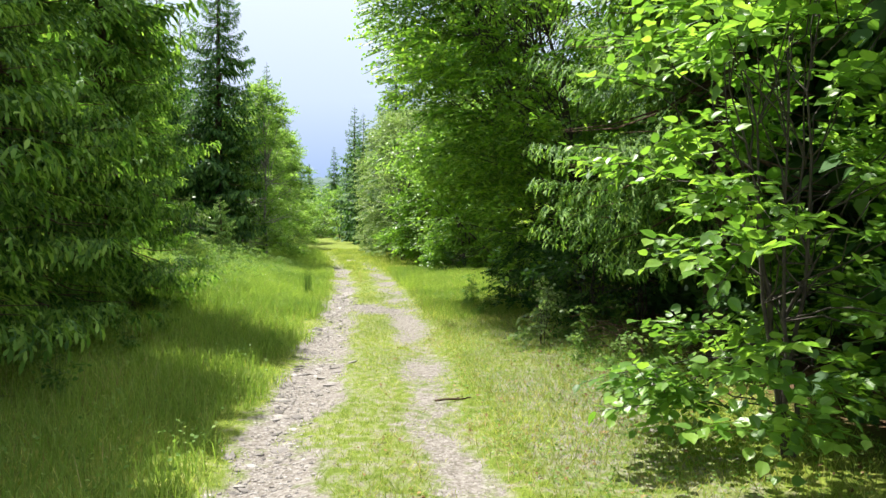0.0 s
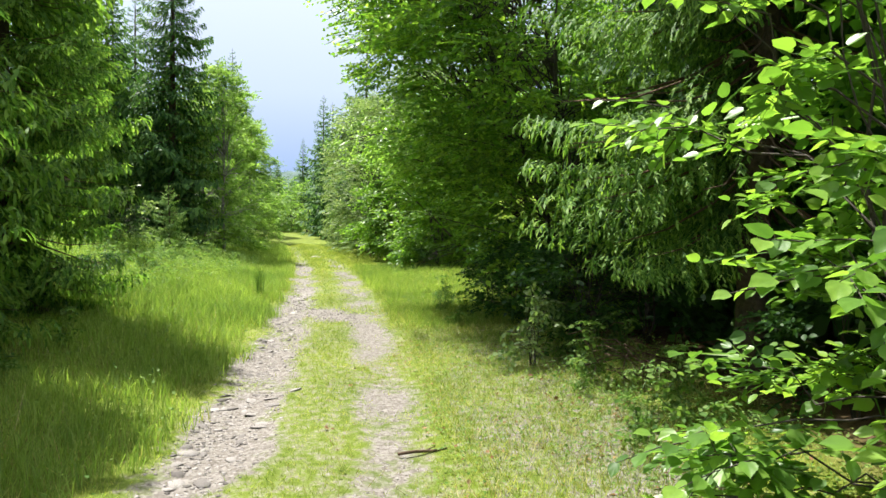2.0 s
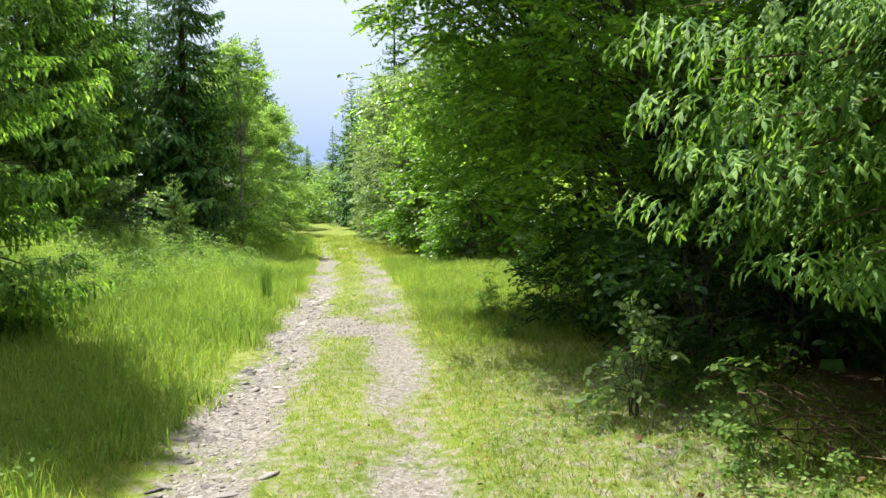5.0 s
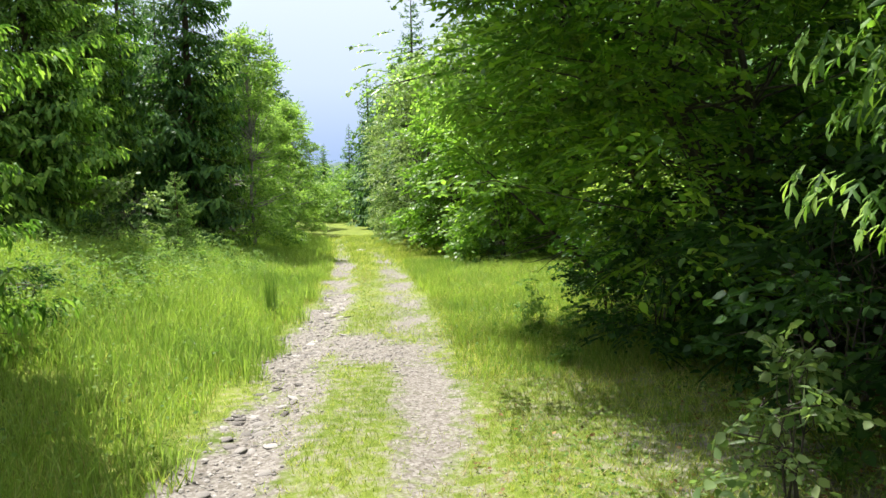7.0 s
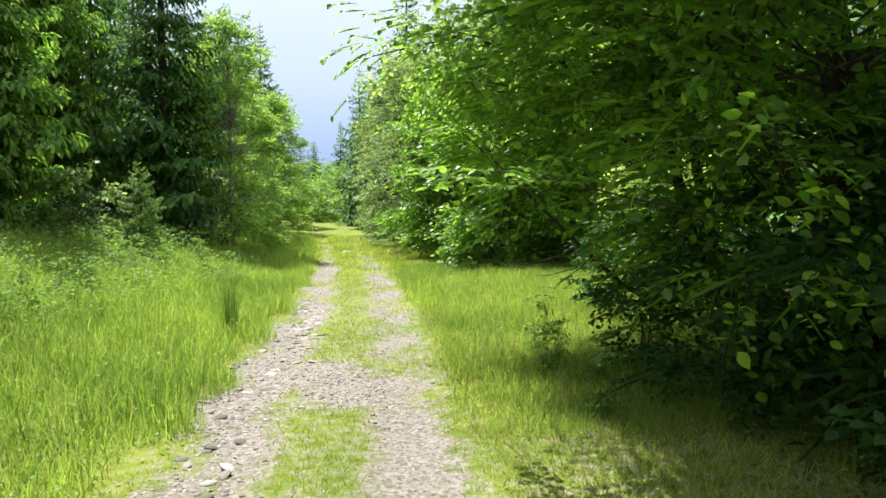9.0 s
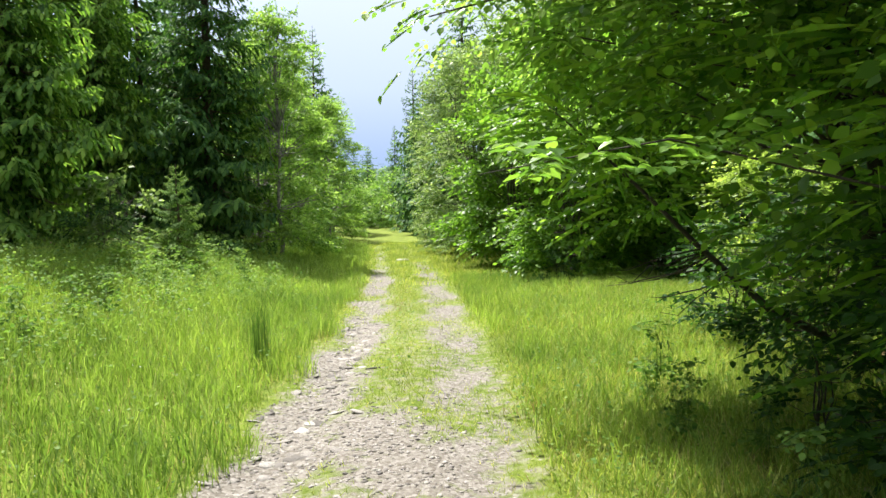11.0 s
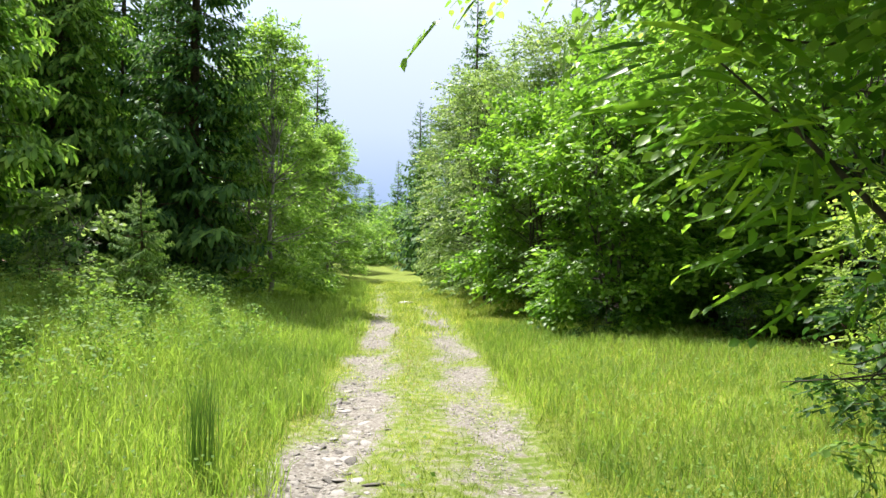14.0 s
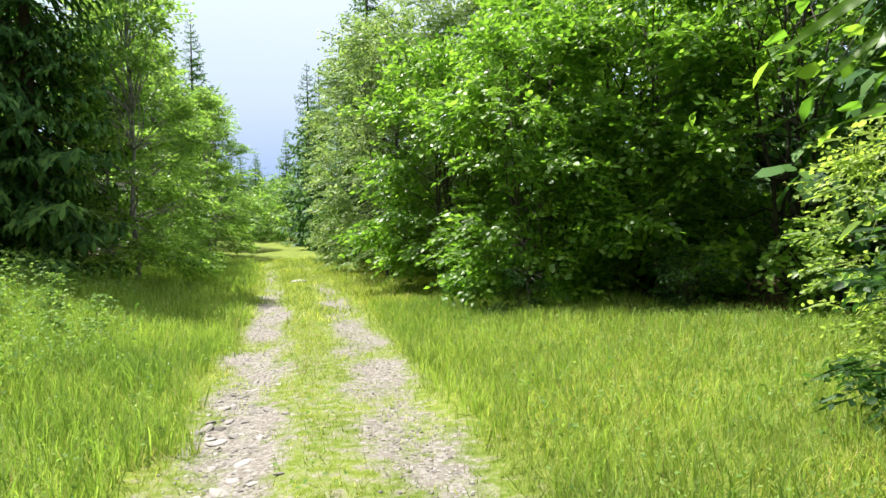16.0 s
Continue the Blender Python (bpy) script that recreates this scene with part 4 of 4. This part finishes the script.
def weeds(name, label, zones, mat, seed, kind):
    """Low leaves of clover and small herbs, sown through the turf."""
    r = np.random.default_rng(seed)
    lv, lf = leaf_shape(kind)
    out = []
    for n, x0, x1, y0, y1, h, size in zones:
        x, y = seed_places(n, x0, x1, y0, y1, r, 0.12)
        ok = bareness(x, y) < 0.35
        x, y = x[ok], y[ok]
        a = r.uniform(0, 6.283, len(x))
        P = np.stack([x, y, ground_z(x, y) + h * r.uniform(0.2, 1.2, len(x))], -1)
        R = basis(np.stack([np.cos(a), np.sin(a), r.normal(0, 0.3, len(x))], -1), np.array([0, 0, 1.0]) + r.normal(0, 0.4, (len(x), 3)))
        out.append(scatter(lv, lf, P, R, size * r.uniform(0.6, 1.3, len(x))))
    v, f = join(out)
    return tagged(new(name, fast_mesh(name, v, [f], [mat])), label, "weeds", kind="stuff")


weeds("low_weeds", "low clover and herb leaves through the turf", (
    (13000, 0.0, 3.0, 2.0, 13.0, 0.07, 0.024), (6500, -7.5, -1.6, 3.0, 24.0, 0.24, 0.034), (7000, -0.6, 4.5, 13.0, 24.0, 0.14, 0.035),
    (5000, 1.4, 3.0, 4.5, 12.0, 0.16, 0.030), (9000, -8.6, -4.4, 12.5, 22.0, 0.46, 0.045), (2500, -8.5, -6.2, 20.0, 27.0, 0.5, 0.07)), M_herb, 47, "kite")
weeds("small_flowers", "tiny white meadow flowers scattered in the grass", ((260, -8.0, -2.2, 12.0, 24.0, 0.5, 0.011), (60, -7.5, -1.8, 3.0, 12.0, 0.34, 0.008), (60, 0.2, 3.5, 4.0, 22.0, 0.16, 0.007)), M_petal, 48, "kite")

weeds("fallen_leaves", "curled brown fallen leaves on the verge", ((900, -0.6, 2.6, 2.5, 11.0, 0.03, 0.032), (350, 1.2, 3.2, 5.0, 12.0, 0.03, 0.05)), M_fallen, 49, "oval")

# ---- far woods and hill ----
def far_woods():
    """Rows of far spruces across the end of the track, each a few tiers of ragged fans, as one wood."""
    r = np.random.default_rng(71)
    bv, bf = join(spruce_branch(0, 90))
    P, R, S = [], [], []
    for row in range(4):
        for k in range(16):
            x, y, h = -52 + 4.2 * k + r.uniform(-1.5, 1.5), 108 + 11 * row + r.uniform(-4, 4), r.uniform(8, 12.5)
            for q in np.linspace(0.03, 0.97, 10):
                for a in np.arange(5) * 1.2566 + r.uniform(0, 6.28):
                    P.append((x, y, h * q))
                    R.append(basis(np.array([math.cos(a), math.sin(a), -0.3 + 0.9 * q]), np.array([0, 0, 1.0])))
                    S.append(2.3 * (1 - q) ** 0.8 + 0.25)
    v, f = scatter(bv, bf[::2], np.array(P), np.array(R), np.array(S) * 1.1)
    return tagged(new("far_woods", fast_mesh("far_woods", v, [f], [M_spruce_dark])), "distant dark spruce wood closing the end of the track", "woods", kind="stuff")


far_woods()
hx, hy = np.meshgrid(np.linspace(-700, 600, 150), np.linspace(330, 900, 60))
hz = 46 * np.exp(-((hy - 640) / 190) ** 2) * (0.8 + 0.25 * np.sin(hx * 0.006 + 1.0)) + 3.0 * np.abs(np.sin(hx * 0.31 + hy * 0.5) * np.sin(hx * 0.17 - hy * 0.23)) - 2
hi_, hj_ = np.meshgrid(np.arange(59), np.arange(149), indexing="ij")
hf = np.stack([hi_ * 150 + hj_, hi_ * 150 + hj_ + 1, (hi_ + 1) * 150 + hj_ + 1, (hi_ + 1) * 150 + hj_], -1).reshape(-1, 4)
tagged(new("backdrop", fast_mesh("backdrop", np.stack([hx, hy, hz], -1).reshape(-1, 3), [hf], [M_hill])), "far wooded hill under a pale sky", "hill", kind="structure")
